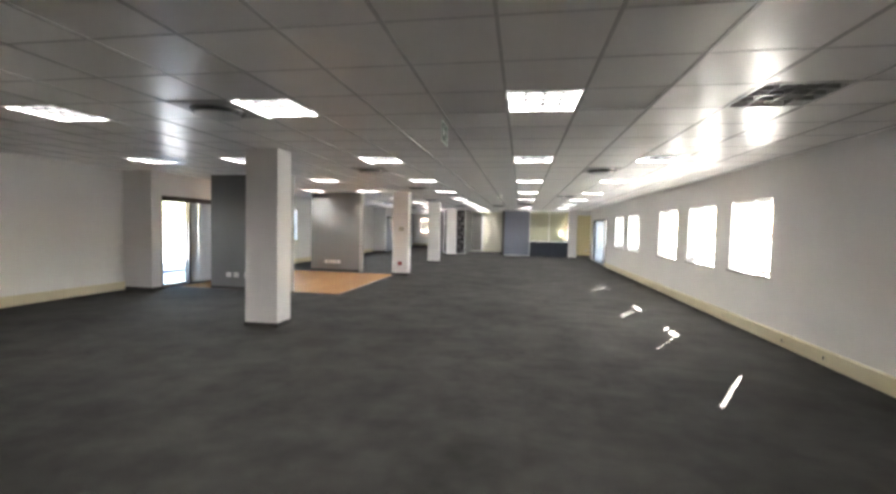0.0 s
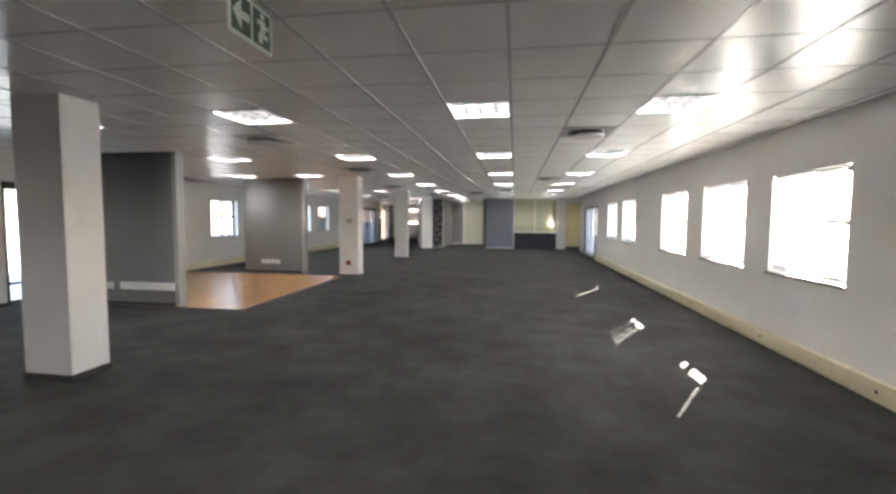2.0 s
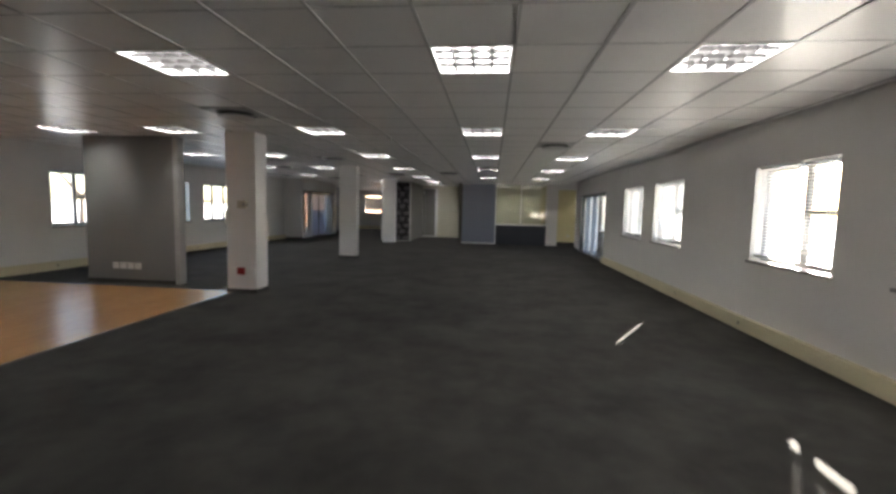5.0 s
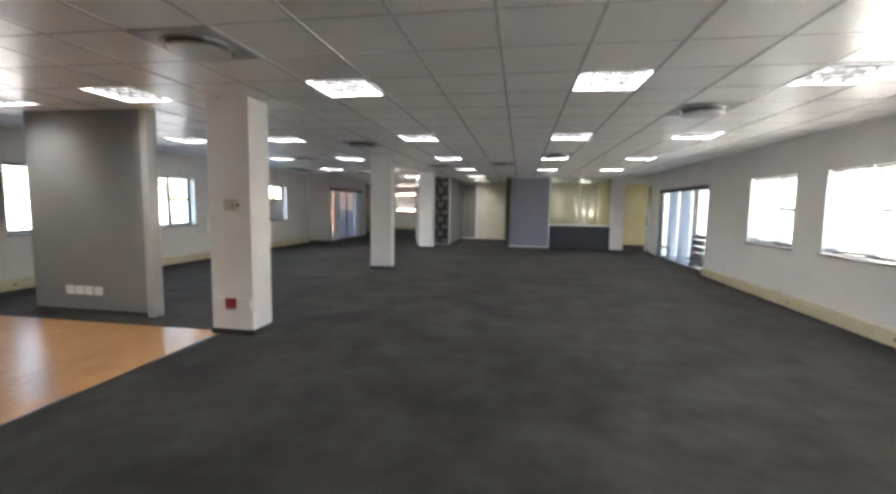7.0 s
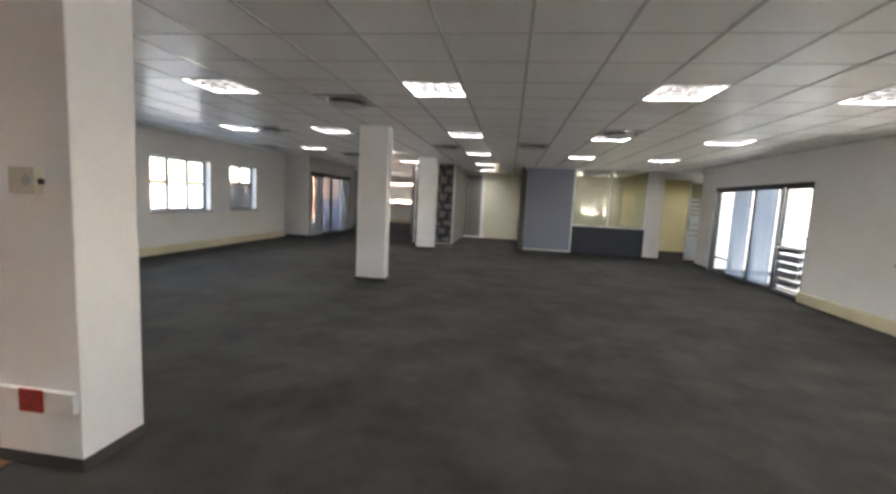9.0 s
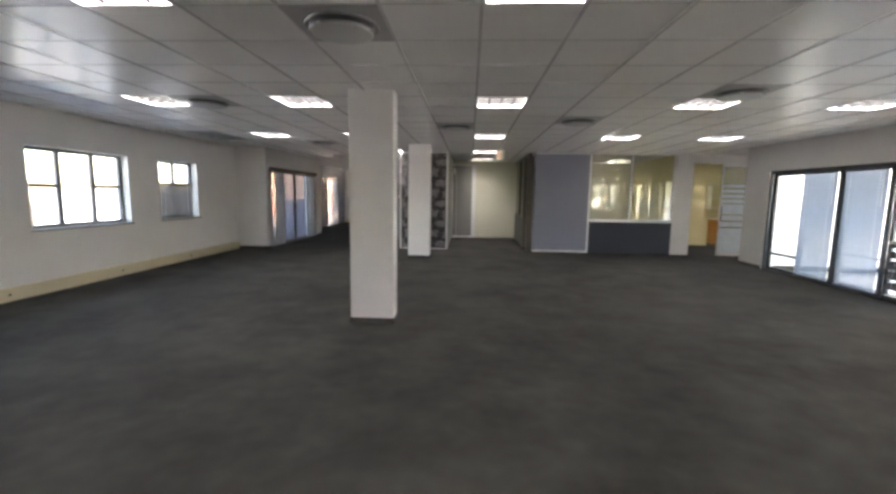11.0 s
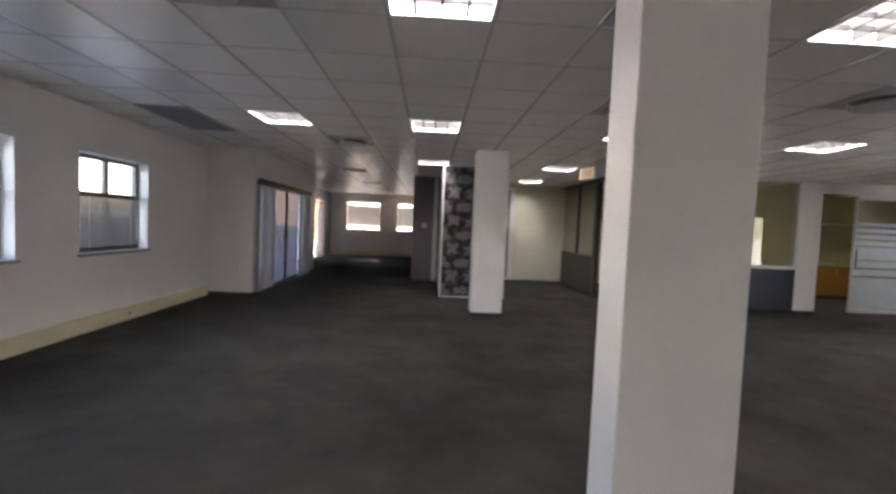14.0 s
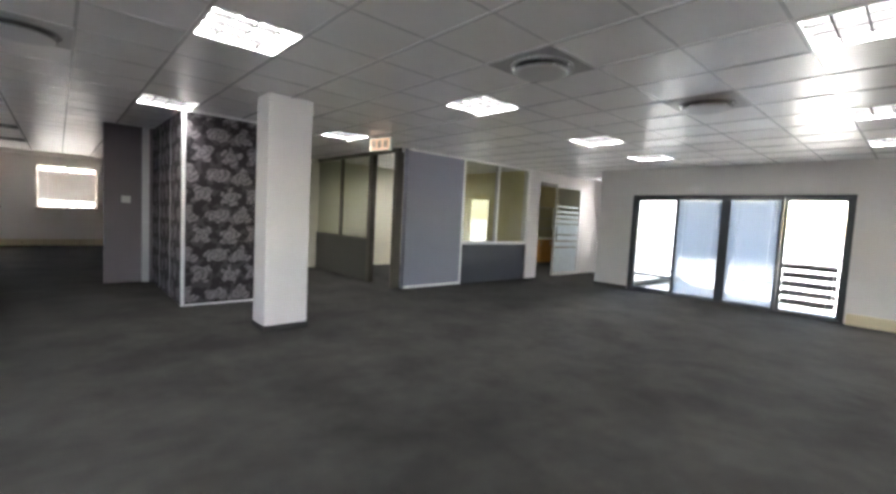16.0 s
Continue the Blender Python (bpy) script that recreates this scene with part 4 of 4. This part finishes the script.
def kitchen_unit(x0, x1):
    root = empty("kitchen_cupboard", pose((x0 + x1) / 2, 28.3, 0), "orange-brown wooden base cupboard against the yellow wall", "cupboard", "kitchen cupboards")
    h = (x1 - x0) / 2 - 0.001
    part("body", bx(-h, h, -0.25, 0.299, 0.08, 0.80), CUPBOARD, root)
    part("plinth", bx(-h, h, -0.20, 0.29, 0, 0.0795), DARK, root)
    d = part("door", bx(-h + 0.006, h - 0.006, -0.272, -0.2505, 0.09, 0.79, bevel=0.003), CUPBOARD, root)
    part("handle", bx(h - 0.06, h - 0.045, -0.30, -0.2725, 0.6, 0.74), HANDLE, d)
    return root


for k in range(5):
    kitchen_unit(4.84 + 0.49 * k, 5.33 + 0.49 * k)
solid("worktop", bx(4.82, 7.30, 28.02, 28.598, 0.8005, 0.835), CREAM_WALL, "pale cream worktop over the wooden cupboards", "worktop", kind="")
shelf = empty("wall_shelf", pose(5.93, 28.45, 0), "open pale wall shelves on the kitchen wall", "shelves")
for z in (1.12, 1.45, 1.80):
    part("shelf", bx(-1.21, 1.21, -0.15, 0.148, z, z + 0.025), CREAM_WALL, shelf)
for x in (-1.21, 1.185):
    part("side", bx(x, x + 0.025, -0.148, 0.147, 1.146, 1.7995), CREAM_WALL, shelf)

copy_thing(first, pose(3.98, 28.6, 0.30))

# office behind the glass, and the corridor
wall_x("wall_office_north", 29.55, 1, -3.0, 7.4, material=CREAM_WALL, thick=0.2, label="cream painted end wall")
root = empty("door_6", pose(-2.70, 29.55, 0), "closed tall grey flush door in a white frame", "door", "", "structure")
part("door_frame", bars(bmesh.new(), ((0.32, 0.45, 0, 2.42), (-0.31, 0.32, 2.38, 2.42)), -0.04, -0.0005), WHITE_TRIM, root)
part("threshold", bx(-0.31, 0.32, -0.045, -0.0005, 0, 0.06), WHITE_TRIM, root)
leaf = part("leaf", bx(-0.309, 0.319, -0.022, -0.001, 0.062, 2.379), DOOR_GREY, root)
part("hinge_strip", bx(-0.20, -0.17, -0.026, -0.0225, 0.07, 2.36), POST, leaf)
part("closer", bx(-0.27, -0.23, -0.06, -0.0225, 2.10, 2.30, bevel=0.004), WHITE_TRIM, leaf)
root = empty("corridor_partition", pose(-0.90, 0, 0), "olive-framed glazed corridor partition over a dark panel", "glazed partition", "", "structure")
part("panel", bx(-0.03, 0.03, 27.30, 29.545, -0.02, 0.80), OLIVE, root)
part("rail", bx(-0.04, 0.04, 27.30, 29.545, 0.8005, 0.84), OLIVE_FRAME, root)
part("head_rail", bx(-0.04, 0.04, 26.355, 29.545, C - 0.07, C - 0.004), OLIVE_FRAME, root)
for y in (28.42,):
    part("post", bx(-0.035, 0.035, y, y + 0.04, 0.841, C - 0.071), OLIVE_FRAME, root)
part("post", bx(-0.05, 0.05, 27.17, 27.2995, 0.0, C - 0.071), OLIVE_FRAME, root)
part("post", bx(-0.05, 0.095, 26.355, 26.45, 0.0, C - 0.071), OLIVE_FRAME, root)
for a, b in ((27.30, 28.419), (28.461, 29.544)):
    part("pane", bx(-0.004, 0.004, a, b, 0.841, C - 0.071), GLASS_PART, root).visible_shadow = False

# papered block
WPX0, WPX1, WPY0, WPY1 = -4.256, -3.02, 26.33, 28.62
root = empty("papered_wall", pose(0, 0, 0), "dark floral papered room block with white corner trims", "papered wall", "", "structure")
part("front", bx(WPX0 + 0.03, WPX1 - 0.03, WPY0, WPY0 + 0.10, -0.02, C), PAPER, root)
part("side", bx(WPX0, WPX0 + 0.10, WPY0 + 0.101, WPY1, -0.02, C), PAPER, root)
part("side", bx(WPX1 - 0.10, WPX1, WPY0 + 0.101, 29.545, -0.02, C), DOOR_GREY, root)
part("corner_trim", bx(WPX0 - 0.01, WPX0 + 0.0295, WPY0 - 0.01, WPY0 + 0.04, 0, C - 0.003), WHITE_TRIM, root)
part("corner_trim", bx(WPX1 - 0.0295, WPX1 + 0.01, WPY0 - 0.01, WPY0 + 0.04, 0, C - 0.003), WHITE_TRIM, root)
part("head_trim", bx(WPX0 + 0.03, WPX1 - 0.03, WPY0 - 0.012, WPY0 - 0.0005, C - 0.03, C - 0.003), WHITE_TRIM, root)
part("foot_trim", bx(WPX0 + 0.03, WPX1 - 0.03, WPY0 - 0.012, WPY0 - 0.0005, 0, 0.022), WHITE_TRIM, root)
for y in (WPY0 + 0.78, WPY0 + 1.61):
    part("edge_trim", bx(WPX0 - 0.008, WPX0 + 0.02, y, y + 0.022, 0, C - 0.003), POST, root)
solid("wall_purple", bx(-4.90, WPX0 - 0.001, WPY1, WPY1 + 0.12, -0.02, C + 0.02), PURPLE, "purple-grey painted wall face beside the papered block", "wall")
wall_x("wall_block_north", WPY1 + 0.02, 1, WPX0 + 0.003, WPX1 - 0.10, thick=0.1, material=PURPLE, label="purple-grey back of the papered block")
solid("trim", bx(-4.41, -4.31, WPY1 - 0.03, WPY1 - 0.0005, 0, C - 0.003), WHITE_TRIM, "white upright trim at the block's edge", "trim")
sw = empty("light_switch", pose(-4.62, WPY1, 1.35), "white light switch plate on the purple-grey wall", "light switch")
part("plate", bx(-0.06, 0.06, -0.01, -0.0005, -0.055, 0.055, bevel=0.003), PLASTIC, sw)
part("rocker", bx(-0.02, 0.02, -0.015, -0.0105, -0.03, 0.03), PLASTIC, sw)
solid("bulkhead", bx(XF, -3.10, YF - 0.16, YF - 0.003, 2.42, C + 0.02), WALL, "white cornice across the far room", "bulkhead")

# laminate field, plank by plank
base = solid("laminate_floor", bx(WX0, WX1, WY0, WY1, -0.08, -0.004), SUBFLOOR, "orange-brown glossy laminate floor field", "laminate floor")
part("edge_strip", bx(WX1, WX1 + 0.03, WY0, WY1, -0.001, 0.006), ALU_BROWN, base)
part("edge_strip", bx(WX0, WX1 + 0.03, WY0 - 0.03, WY0, -0.001, 0.006), ALU_BROWN, base)
PW, PL = 0.19, 1.285


def plank_mesh(length):
    return mesh("plank", bx(0.0008, PW - 0.0008, 0.0008, length - 0.0008, -0.004, 0.001), LAMINATE)


full, rows_n = plank_mesh(PL), int((WX1 - WX0) / PW)
made = {}
for r in range(rows_n + 1):
    y = WY0 - (r * 0.43 % PL)
    while y < WY1 - 0.01:
        a, b = max(y, WY0), min(y + PL, WY1)
        if b - a > 0.03:
            key = round(b - a, 3)
            if key not in made:
                made[key] = full if key == PL else plank_mesh(key)
            o = part("plank", made[key], LAMINATE, base)
            o.location = (WX1 - (r + 1) * PW, a, 0)
        y += PL
